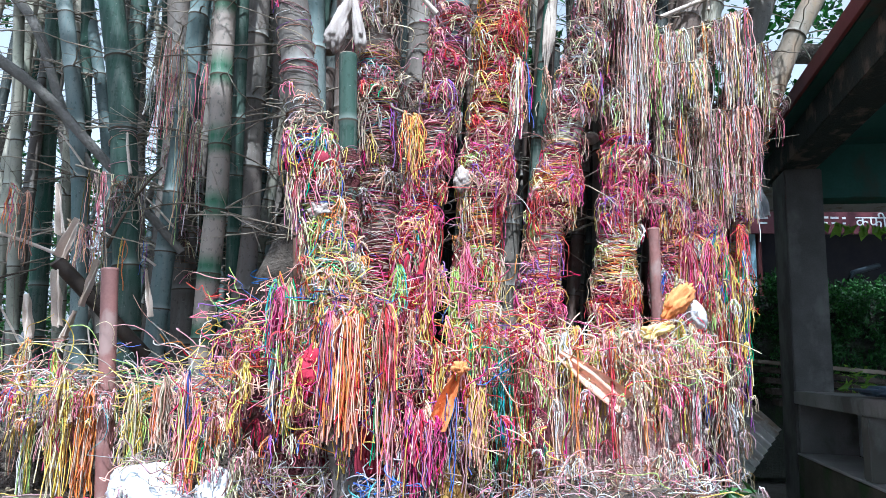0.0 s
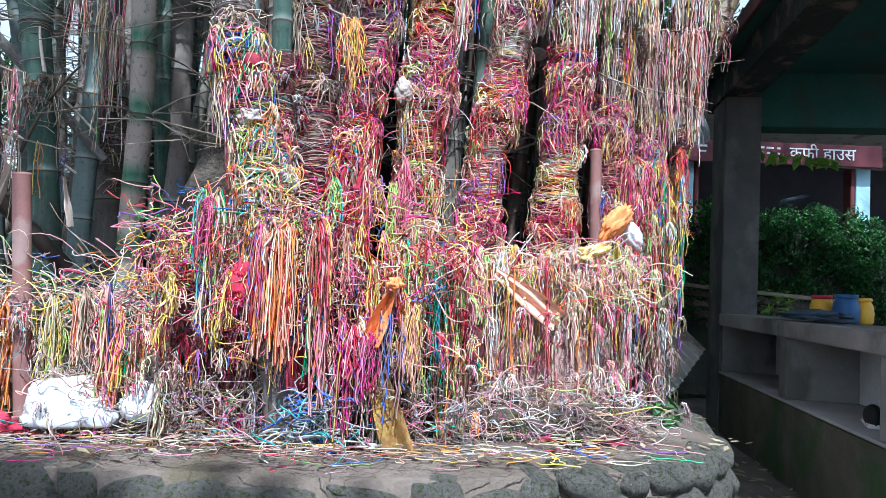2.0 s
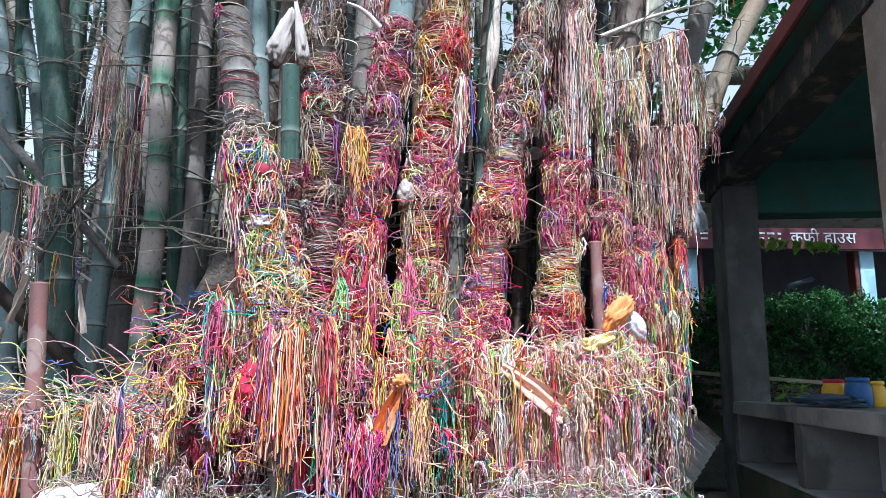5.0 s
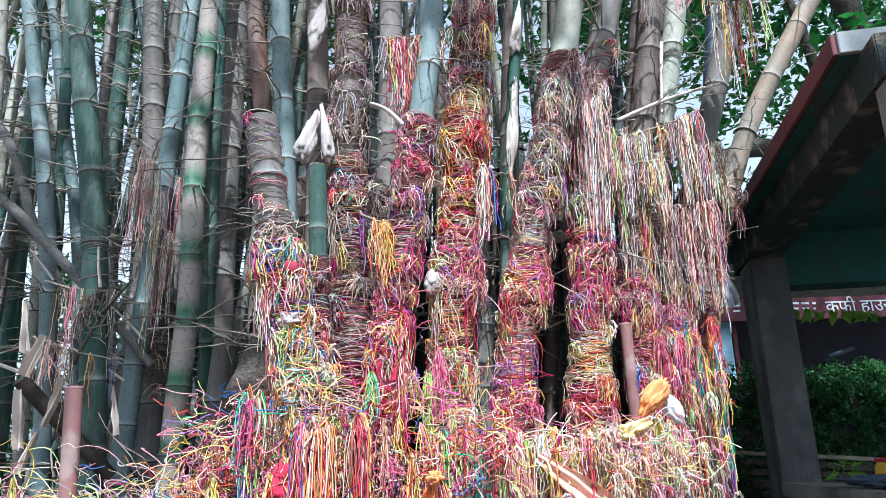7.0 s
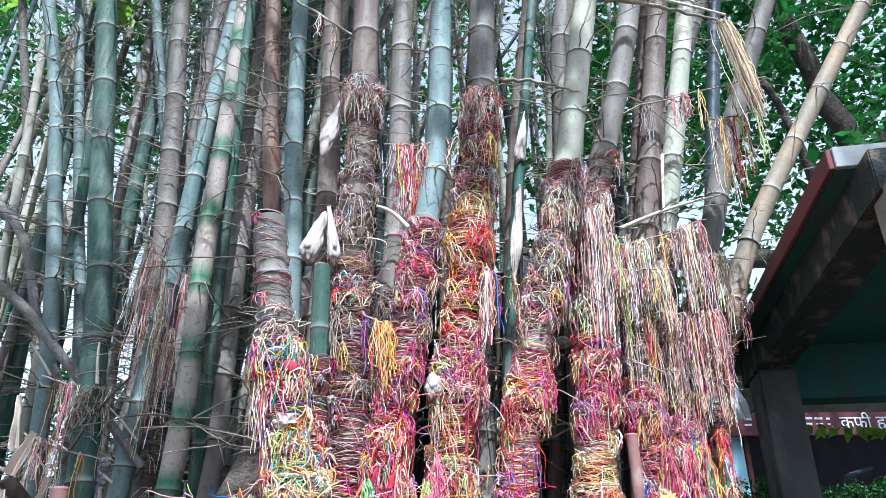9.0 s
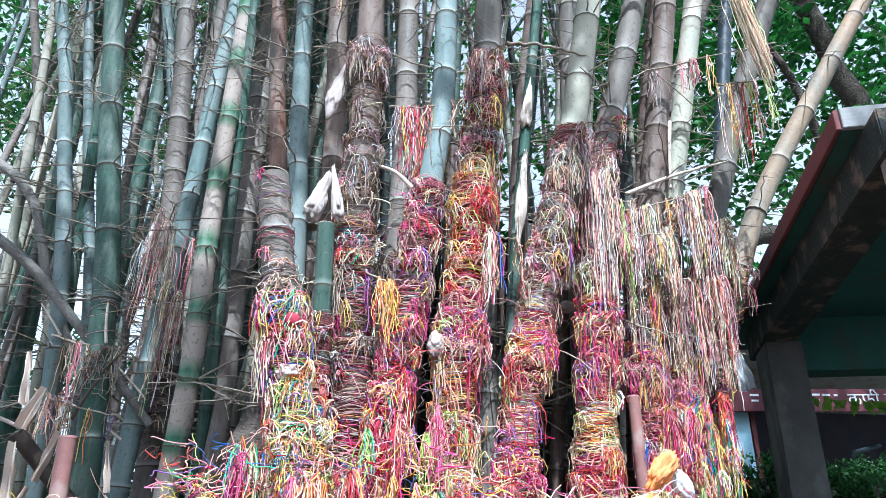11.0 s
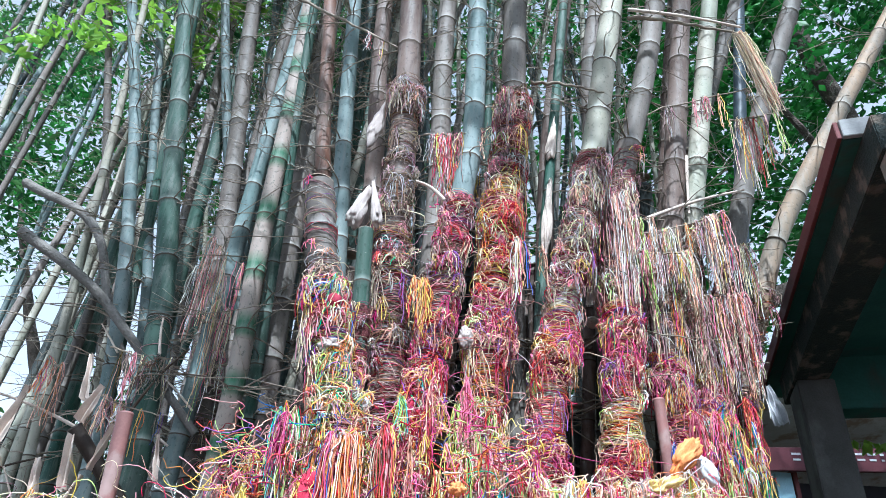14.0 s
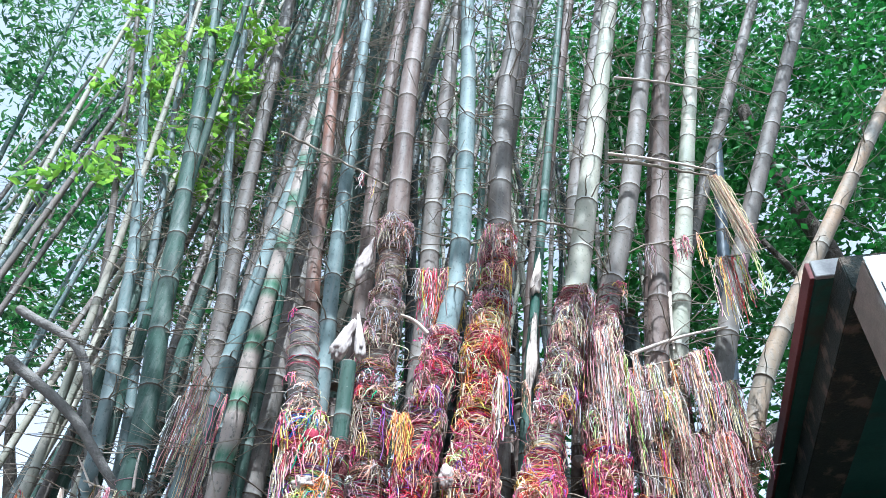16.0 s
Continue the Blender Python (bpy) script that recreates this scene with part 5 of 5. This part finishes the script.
tangle("thread_tangle", "blue and white cords knotted on the platform floor", (-0.42, 3.44, 0.70), (-0.14, 3.52, 0.90), 110, [([BLUE, GREYT, WHITE, TEAL, GREYT], 1.0)], 0.0036, 0.10)


def scatter_threads():
    ob = thing("thread_litter", "fallen threads strewn over the platform edge", "threads", kind="stuff")
    for m, c in ((FR, 70), (RD, 70), (FD, 170), (YL, 25), (DR, 200)):
        x = np.where(rng.random(c) < 0.75, rng.uniform(-3.2, 0.0, c), rng.uniform(0.0, 1.35, c))
        y = 3.22 + 0.1 * np.maximum(0, x) ** 2 + rng.gamma(1.5, 0.2, c) - 0.05
        k = 12
        ang = rng.uniform(0, 6.28, c)[:, None] + np.cumsum(rng.normal(0, 0.8, (c, k)), 1)
        st = rng.uniform(0.02, 0.05, c)[:, None]
        P = np.stack([x[:, None] + np.cumsum(np.cos(ang) * st, 1), y[:, None] + np.cumsum(np.sin(ang) * st * 0.7, 1), np.full((c, k), PLAT_Z + 0.035) + rng.uniform(0, 0.03, (c, 1))], -1)
        thread_ob("strand", P, 0.0022, m, ob)


scatter_threads()


def fringe(label, a, b, n, mats, length, sag=0.03, radius=0.006, branch=True):
    """A bare branch with threads tied along it."""
    ob = thing("hung_branch", label, "branch", "branches with threads")
    a, b = np.array(a, float), np.array(b, float)
    u = np.linspace(0, 1, 14)[:, None]
    line = a + (b - a) * u + np.array([0, 0, -sag]) * np.sin(u * np.pi) + rng.normal(0, 0.006, (14, 3))
    if branch:
        v, f = tubes(line[None], np.linspace(radius * 1.3, radius * 0.6, 14)[None], 6)
        mesh_ob("twig", v, f, TWIG, ob)
    for m, share in mats:
        c = int(n * share)
        if c < 3:
            continue

        def top_of(B):
            t = rng.random((B, 1))
            return a + (b - a) * t + np.array([0, 0, -sag]) * np.sin(t * np.pi)

        P, bunch = bunched(top_of, c, 7, length, 0.022, (0.014, 0.01, 0.006))
        thread_ob("thread", P, 0.0032, m, ob, bunch=bunch)
    return ob


fringe("bare twig hung with faded threads between two culms", (-0.31, 4, 4.18), (0.19, 4, 4.27), 110, [(FD, 0.6), (YL, 0.3), (W, 0.3)], (0.15, 0.55))
fringe("orange threads tied on a short branch", (-0.37, 3.9, 2.93), (-0.16, 3.9, 2.87), 60, [(ORG, 0.9), (RD, 0.2)], (0.2, 0.5))
fringe("threads hanging beside the main trunk", (0.37, 4.05, 3.3), (0.57, 4.12, 3.28), 50, [(FR, 0.6), (FD, 0.4)], (0.3, 0.65))
fringe("pale threads on a thin leaning branch", (1.15, 4.4, 4.68), (2.68, 4.4, 5.2), 90, [(FD, 0.8), (PL, 0.2)], (0.12, 0.5), -0.04)
fringe("red and white threads hanging from a twig", (1.31, 4.7, 3.78), (2.12, 4.7, 4.06), 240, [(FD, 0.5), (PL, 0.5), (ORG, 0.15)], (0.25, 0.75))
fringe("faded threads in a row below a twig", (1.4, 4.75, 3.3), (2.15, 4.8, 3.34), 240, [(FD, 0.7), (PL, 0.45), (W, 0.15)], (0.3, 0.75))
fringe("bleached threads hanging among the culms", (1.49, 4.8, 3.12), (2.2, 4.85, 3.12), 220, [(FD, 0.8), (PL, 0.4)], (0.3, 0.7))
fringe("long pale threads hanging from the bound trunk", (1, 4.32, 3.9), (1.25, 4.32, 3.95), 150, [(FD, 0.6), (PL, 0.5)], (0.5, 1.0))
fringe("white and pink threads hung on a twig", (1.28, 4.35, 3.72), (1.42, 4.35, 3.72), 40, [(PL, 1.0)], (0.3, 0.55))
fringe("threads hanging in the gap behind the slanting culm", (-0.2, 4.3, 4.15), (0.2, 4.3, 4.2), 60, [(FR, 0.4), (FD, 0.6)], (0.3, 0.9))
fringe("long bleached threads on the grey culm", (-2.0, 4.95, 3.3), (-1.85, 4.95, 3.15), 36, [(PL, 0.5), (FD, 0.6)], (0.5, 1.0))
fringe("pale pink threads hanging over the split culm", (1.32, 4.6, 3.58), (1.75, 4.65, 3.62), 120, [(PL, 0.8), (FD, 0.3)], (0.2, 0.6))
fringe("white and salmon threads hanging beside the leaning culm", (2.0, 4.9, 3.85), (2.4, 5.0, 3.95), 110, [(PL, 0.6), (FD, 0.5)], (0.3, 0.8))
fringe("orange rag strips hanging in the thicket", (-2.95, 4.6, 2.55), (-2.8, 4.6, 2.5), 22, [(ORG, 1.0)], (0.3, 0.5))
fringe("pale threads low on the green culms", (-2.6, 4.7, 2.35), (-2.0, 4.75, 2.2), 50, [(FD, 0.6), (PL, 0.3), (CO, 0.2)], (0.2, 0.6))
fringe("bleached threads on a twig between grey culms", (-2.35, 5.0, 3.62), (-1.95, 5.05, 3.52), 40, [(PL, 0.4), (FD, 0.7)], (0.2, 0.5))
fringe("dull threads hanging from a low twig", (-2.7, 4.9, 2.78), (-2.1, 4.95, 2.72), 60, [(FD, 0.8), (DR, 0.3)], (0.3, 0.7))
fringe("white threads trailing on a branch", (-2.2, 5.0, 3.9), (-1.85, 5.0, 3.6), 40, [(PL, 0.7), (FD, 0.4)], (0.5, 1.1))
fringe("pale straw strip of a split culm hung with a skein", (1.38, 4.2, 5.79), (2.32, 4.2, 5.57), 0, [], (0.3, 0.6), -0.03, 0.016)
skein = curtain("thread_skein", "long orange-pink skein hanging from a split strip", [(2.30, 4.2, 5.57), (2.34, 4.2, 5.57)], 110, [([PALE, SALMON, BEIGE, PALE, BEIGE], 1.0)], (0.6, 1.0), (0.008, 0.01), sway=0.012, per=25)
skein.matrix_basis = pose(2.32, 4.2, 5.57, 0, -9, 0) @ pose(-2.32, -4.2, -5.57)
fringe("old brown twine bound high on a leaning culm", (2.2, 4.5, 4.85), (2.7, 4.45, 4.95), 70, [(FD, 0.6), (YL, 0.5)], (0.3, 0.8))
fringe("dry threads on the top of the main trunk", (0.27, 4.03, 4.72), (0.48, 4.03, 4.78), 60, [(FD, 0.8), (PL, 0.2)], (0.3, 0.6))
fringe("thin straight branch across the culms", (-1.85, 4.3, 6.3), (-0.5, 4, 5.1), 14, [(PL, 1.0)], (0.15, 0.35), 0.0, 0.012)
fringe("broken pale branch stub", (0.5, 4.1, 4.85), (1.1, 4.15, 4.8), 0, [], (0.1, 0.2), -0.03, 0.012)


# ---- cloths, balls and scraps
def hung_cloth(name, label, top, bottom, w0, w1, material, seed, folds=3.0, depth=0.03, category="cloth", thick=0.004):
    """A strip of cloth gathered at the top and hanging in folds."""
    top, bottom = Vector(top), Vector(bottom)
    nu, nv = 25, 19
    ax = bottom - top
    side = Vector((1, 0, 0)) - ax * (ax.x / ax.length_squared)
    side.normalize()
    out = side.cross(ax).normalized()
    V = []
    for s in (0, 1):
        for j in range(nv):
            f = j / (nv - 1)
            w = w0 + (w1 - w0) * math.sin(min(1, f * 1.25) * 1.57)
            for i in range(nu):
                e = i / (nu - 1) - 0.5
                d = depth * (0.35 + f) * math.sin(e * folds * 6.283 + seed + 1.5 * f) + depth * 1.2 * noise.noise((e * 3, f * 3, seed))
                d += depth * 1.6 * math.cos(e * 3.1)
                p = top + ax * (f + (0.05 * noise.noise((e * 5, seed, 1)) if f > 0.8 else 0)) + side * e * w + out * (d + s * thick)
                V.append(p)
    F = []
    k = nu * nv
    for j in range(nv - 1):
        for i in range(nu - 1):
            a = j * nu + i
            F += [(a, a + 1, a + nu + 1, a + nu), (k + a, k + a + nu, k + a + nu + 1, k + a + 1)]
    return tagged(mesh_ob(name, V, F, material), label, category)


hung_cloth("cloth", "orange cloth scrap knotted on the threads", (0.05, 3.38, 1.415), (-0.04, 3.35, 1.166), 0.035, 0.09, CLOTH_ORANGE, 1, 0.6, 0.03)
crumple("cloth_knot", "knot of orange cloth", "cloth", (0.06, 3.37, 1.446), (0.04, 0.035, 0.035), CLOTH_ORANGE, 2.2, 0.4, 1.6, False)
hung_cloth("cloth", "second tail of orange cloth", (0.09, 3.44, 1.419), (0.15, 3.44, 1.185), 0.04, 0.09, CLOTH_ORANGE, 4)
crumple("cloth", "orange scarf end draped on the mound", "cloth", (1.33, 4.1, 1.86), (0.045, 0.035, 0.14), CLOTH_ORANGE, 7.3, 0.45, 1.9, False, rot=(0, 40, 0), taper=-0.4)
crumple("cloth", "yellow cloth bundled on the mound", "cloth", (1.17, 4.05, 1.67), (0.12, 0.06, 0.05), CLOTH_YELLOW, 6.1, 0.6, 2.4, rot=(0, -25, 0))
crumple("cloth", "grey-white plastic scrap on the mound", "cloth", (1.46, 4.17, 1.8), (0.05, 0.05, 0.10), CLOTH_WHITE, 8.1, 0.25, 1.3, False, rot=(0, -30, 0))
hung_cloth("cloth", "peach sash lying across the mound threads", (0.62, 3.92, 1.532), (0.99, 3.96, 1.28), 0.05, 0.13, CLOTH_PEACH, 9, 2.0, 0.012)
hung_cloth("cloth", "dark red cloth hanging under the threads", (-0.34, 3.48, 1.276), (-0.31, 3.45, 0.939), 0.08, 0.19, CLOTH_WINE, 3, 2.0, 0.05)
hung_cloth("cloth", "dark red cloth strip behind the threads", (-0.1, 3.52, 1.32), (-0.08, 3.51, 0.962), 0.06, 0.15, CLOTH_WINE, 5, 1.5, 0.05)
crumple("cloth", "red rag tucked in the threads", "cloth", (-0.64, 3.46, 1.42), (0.07, 0.04, 0.13), CLOTH_RED, 6.6, 0.4, 1.8, False, rot=(0, 15, 0))
hung_cloth("cloth", "crimson rag on the slanting culm", (-0.17, 3.9, 2.14), (-0.2, 3.88, 1.95), 0.05, 0.11, CLOTH_RED, 13, 1.0, 0.02)
hung_cloth("cloth", "dirty beige cloth caught between culms", (-0.34, 4, 2.24), (-0.4, 3.97, 1.98), 0.05, 0.15, CLOTH_BEIGE, 2, 1.0, 0.05)
hung_cloth("cloth", "gold brocade strip hanging to the ground", (0.0, 3.44, 1.02), (0.12, 3.38, 0.67), 0.09, 0.14, CLOTH_GOLD, 6, 1.4, 0.02)
hung_cloth("cloth", "white rag hanging beside the column", (2.88, 6.45, 3.3), (2.95, 6.45, 2.92), 0.04, 0.14, CLOTH_WHITE, 15)
crumple("red_ball", "dull red cloth ball tied on the stump", "ball", (-0.67, 3.48, 2.465), (0.05, 0.045, 0.05), CLOTH_WINE, 4.4, 0.08, 1.5, False)
crumple("cloth", "grey felt lump stuck on a twig", "cloth", (1, 4.88, 3.1), (0.06, 0.05, 0.045), CLOTH_GREY, 7.4, 0.15, 1.5, False)
crumple("cloth", "white rag knotted on the stump", "cloth", (-0.66, 3.48, 2.2), (0.055, 0.035, 0.04), CLOTH_GREY, 5.4, 0.5, 1.8, False)
crumple("cloth", "grey-white cloth wad on the main trunk", "cloth", (0.06, 4.03, 2.53), (0.05, 0.045, 0.085), CLOTH_GREY, 15.4, 0.4, 1.8, False)
crumple("cloth_bag", "hanging whitish cloth bag tied to a culm", "cloth", (-0.69, 4.1, 4.42), (0.095, 0.07, 0.25), CLOTH_GREY, 4.2, 0.28, 1.5, False, rot=(0, 12, 0), taper=0.8)
crumple("cloth_bag", "grey cloth bag snagged on twigs", "cloth", (-0.68, 3.85, 3.4), (0.10, 0.06, 0.19), CLOTH_GREY, 6.3, 0.3, 1.6, False, rot=(0, 16, 0), taper=0.7)
crumple("cloth_bag", "pale twisted cloth hanging beside the bag", "cloth", (-0.58, 3.84, 3.42), (0.055, 0.05, 0.22), CLOTH_GREY, 9.3, 0.3, 1.6, False, rot=(0, -10, 0), taper=0.7)
crumple("sheath", "pale papery culm sheath", "sheath", (0.71, 4.55, 4.66), (0.07, 0.045, 0.25), SHEATH, 1.3, 0.3, 1.6, False, rot=(0, 8, 0), taper=0.75)
crumple("sheath", "pale papery culm sheath hanging low", "sheath", (0.65, 4.55, 3.84), (0.055, 0.045, 0.42), SHEATH, 2.3, 0.3, 1.8, False, rot=(0, 5, 0), taper=0.5)
hung_cloth("sheath", "pale dry strip caught by the bound trunk", (1.03, 4.75, 3.6), (0.97, 4.75, 3.18), 0.05, 0.07, SHEATH, 3, 0.5, 0.02, "sheath")
crumple("plastic_bag", "crumpled white plastic sack on the platform", "bag", (-1.42, 3.56, 0.80), (0.24, 0.13, 0.16), CLOTH_WHITE, 2.7, 0.3, 1.3)
crumple("plastic_bag", "smaller white plastic bag on the platform", "bag", (-1.08, 3.56, 0.82), (0.11, 0.08, 0.12), CLOTH_WHITE, 11.7, 0.35, 1.5)
crumple("cloth", "red rag on the platform floor", "cloth", (-1.75, 3.5, 0.7), (0.15, 0.11, 0.07), CLOTH_RED, 21.7, 0.7, 2.6)


# pipes and posts
def pipe(label, a, b, r, material, name="pipe", hollow=True):
    ob = thing(name, label, "pipe")
    v, f = tubes(np.array([[a, b]]), np.array([r]), 20)
    mesh_ob("tube", v, f, material, ob)
    d = (np.array(b) - np.array(a)) / np.linalg.norm(np.array(b) - np.array(a))
    v, f = tubes(np.array([[np.array(b) - d * 0.01, np.array(b) + d * 0.003]]), np.array([r * 1.03]), 20)
    f = f.tolist() + [tuple(range(20, 40))]
    mesh_ob("rim", v, f, material, ob)


pipe("rusty pink iron pipe standing in the threads", (-1.77, 3.9, 0.6), (-1.88, 3.9, 1.92), 0.045, PIPE_PINK)
pipe("short brown pipe stub beside the bound trunk", (1.37, 4.6, 1.6), (1.35, 4.6, 2.39), 0.038, PIPE_PINK)
pipe("dark hollow pipe jutting from the thicket", (-2.1, 5.0, 1.45), (-2.58, 4.6, 2.05), 0.05, PIPE_DARK)
pipe("slate grey steel pole behind the culms", (2.0, 6.0, 0.2), (3.4, 6.0, 8.6), 0.07, POLE_SLATE, "pole")
# stump of an old trunk in the shade
v, f = limb([(-1.45, 4.9, 0.5), (-1.25, 4.9, 1.5), (-0.98, 4.9, 2.7)], 0.24, 0.10, 14)
tagged(mesh_ob("tree_stump", v, f, BARK), "dark rotten trunk leaning in the thicket", "stump")
for pts in ([(-4.6, 5.6, 4.9), (-3.6, 5.4, 4.3), (-3.1, 5.3, 3.4), (-2.7, 5.3, 2.7)], [(-3.9, 5.0, 3.9), (-3.0, 5.1, 3.3), (-2.0, 5.2, 2.2)]):
    v, f = limb(pts, 0.05, 0.03, 8)
    tagged(mesh_ob("fallen_branch", v, f, BARK_GREY), "dry bent branch fallen through the thicket", "branch", "fallen branches")
# pale split strips of dead culm sticking out of the clump
for a, b in (((1.38, 4.15, 5.83), (2.32, 4.15, 5.60)), ((1.62, 4.3, 7.35), (2.55, 4.3, 7.15)), ((1.25, 4.5, 4.05), (0.95, 4.4, 4.28)), ((1.45, 4.7, 3.95), (2.3, 4.75, 4.3)), ((1.9, 4.8, 4.7), (1.82, 4.75, 4.05)), ((-0.12, 3.9, 3.5), (-0.32, 3.85, 3.62))):
    a, b = np.array(a), np.array(b)
    u = np.linspace(0, 1, 10)[:, None]
    line = a + (b - a) * u + np.array([0, 0, 0.03]) * np.sin(u * 3.1)
    v, f = tubes(line[None], np.linspace(0.017, 0.009, 10)[None], 7)
    tagged(mesh_ob("split_strip", v, f, SHEATH), "pale split strip of a dead culm", "stick", "broken culms")
# low plants
for x, y, s in ((-1.75, 4.1, 0.16), (1.75, 4.35, 0.12), (-2.05, 4.6, 0.3)):
    v, f = leaf_cloud([(x, y, PLAT_Z + s * 0.6)], [s], 30, s * 0.9, 0.35, -0.2)
    tagged(mesh_ob("weed", v, f, LEAF_HEDGE, smooth=False), "small green weed growing on the platform", "plant", "weeds")
v, f = leaf_cloud([(4.25 + rng.normal(0, 0.08), 7.3, z) for z in np.linspace(0.3, 1.42, 9)], np.linspace(0.12, 0.2, 9), 40, 0.13, 0.3, 0.1)
tagged(mesh_ob("fern", v, f, LEAF_FRESH, smooth=False), "green fern growing behind the counter", "plant", "weeds")
# broken dry culms lying in the thicket
for k in range(44):
    a = np.array([rng.uniform(-4.0, -1.3), rng.uniform(4.6, 5.6), rng.uniform(0.75, 2.9)])
    d = np.array([rng.normal(0, 0.5), rng.normal(0, 0.2), rng.uniform(0.3, 1.0)])
    L = rng.uniform(0.3, 1.1)
    u = np.linspace(0, 1, 8)[:, None]
    p = a * np.array([1, 1, 0]) + np.array([0, 0, 0.65]) if k % 2 else a
    pts = p + d * L * u + np.array([0.1, 0, -0.15]) * L * u ** 2
    v, f = tubes(pts[None], np.linspace(0.013, 0.007, 8)[None] * rng.uniform(0.7, 1.3), 7)
    tagged(mesh_ob("broken_culm", v, f, SHEATH if k % 3 else BAMBOO_PALE), "pale broken dry culm caught in the thicket", "stick", "broken culms")
# pale dry sheaths caught low among the green culms
for i, (x, z, w, h) in enumerate(((-2.72, 2.55, 0.07, 0.34), (-2.55, 2.32, 0.09, 0.26), (-2.66, 1.98, 0.08, 0.36), (-2.38, 2.05, 0.06, 0.30), (-2.84, 1.82, 0.10, 0.28), (-2.50, 1.72, 0.07, 0.24), (-2.05, 2.0, 0.05, 0.3), (-3.1, 2.3, 0.09, 0.4))):
    hung_cloth("sheath", "pale papery culm sheath caught in the thicket", (x * 0.95, 4.5, z), (x * 0.95 + 0.07 * (-1) ** i, 4.48, z - h), w * 0.35, w * 0.65, SHEATH, 20 + i, 1.6, 0.02, "sheath")
# litter of dry leaves and twigs
def litter():
    c = 900
    x = rng.uniform(-3, 3.0, c)
    y = rng.uniform(3.2, 5.6, c)
    z = np.where(x > 2.05, 0.2, PLAT_Z + 0.045)
    keep = (y > 3.2 + 0.12 * np.maximum(0, x) ** 2) | (x > 2.1)
    V, F = leaf_cloud(np.stack([x, y, z], 1)[keep], np.full(keep.sum(), 0.01), 1, 0.09, 0.35, 0.0)
    V[:, 2] = V[:, 2] * 0.3 + np.repeat(z[keep], 4) * 0.7
    tagged(mesh_ob("leaf_litter", V, F, mottled("dry_leaf", (0.30, 0.22, 0.13), (0.45, 0.36, 0.24), 9, 0.8, 0.1, 0.002), smooth=False), "dry fallen leaves and chips", "litter", kind="stuff")


litter()


# ---------------------------------------------------------------- stones of the platform face
def stones():
    meshes = []
    for k in range(7):
        bm = bmesh.new()
        bmesh.ops.create_icosphere(bm, subdivisions=2, radius=1.0)
        for v in bm.verts:
            d = Vector([math.copysign(abs(q) ** 0.55, q) for q in v.co])
            v.co = d * (1 + 0.26 * noise.noise(v.co * 1.5 + Vector((k * 7.3, 0, 0))))
        me = bpy.data.meshes.new("stone")
        bm.to_mesh(me)
        bm.free()
        me.polygons.foreach_set("use_smooth", np.ones(len(me.polygons), dtype=bool))
        me.materials.append(STONE)
        meshes.append(me)
    line = catmull([(x, y, 0) for x, y in EDGE], 400)
    d = np.concatenate([[0], np.cumsum(np.linalg.norm(np.diff(line, axis=0), axis=1))])
    count = 0
    for row, (zc, h) in enumerate(((0.53, 0.15), (0.41, 0.18), (0.24, 0.18), (0.08, 0.18))):
        s = 4.2 + 0.1 * row
        while s < d[-1] - 2.6 and count < 290:
            w = rng.uniform(0.14, 0.42)
            p = np.array([np.interp(s + w / 2, d, line[:, i]) for i in range(2)])
            q = np.array([np.interp(s + w, d, line[:, i]) for i in range(2)])
            a = math.degrees(math.atan2(q[1] - p[1], q[0] - p[0]))
            ob = new("stone", meshes[rng.integers(0, 7)])
            ob.parent = platform
            hh = h * rng.uniform(0.8, 1.15)
            lift = rng.normal(0.0, 0.02) + (0.045 if row == 0 and p[0] > 0.7 else 0.0)
            ob.matrix_basis = pose(p[0], p[1] + (0.04 if row else 0.07), zc + lift, rng.normal(0, 8), rng.normal(0, 8), a + rng.normal(0, 7)) @ Matrix.Diagonal((w * 0.52, rng.uniform(0.10, 0.16), hh * 0.54, 1))
            s += w * 0.98
            count += 1


stones()
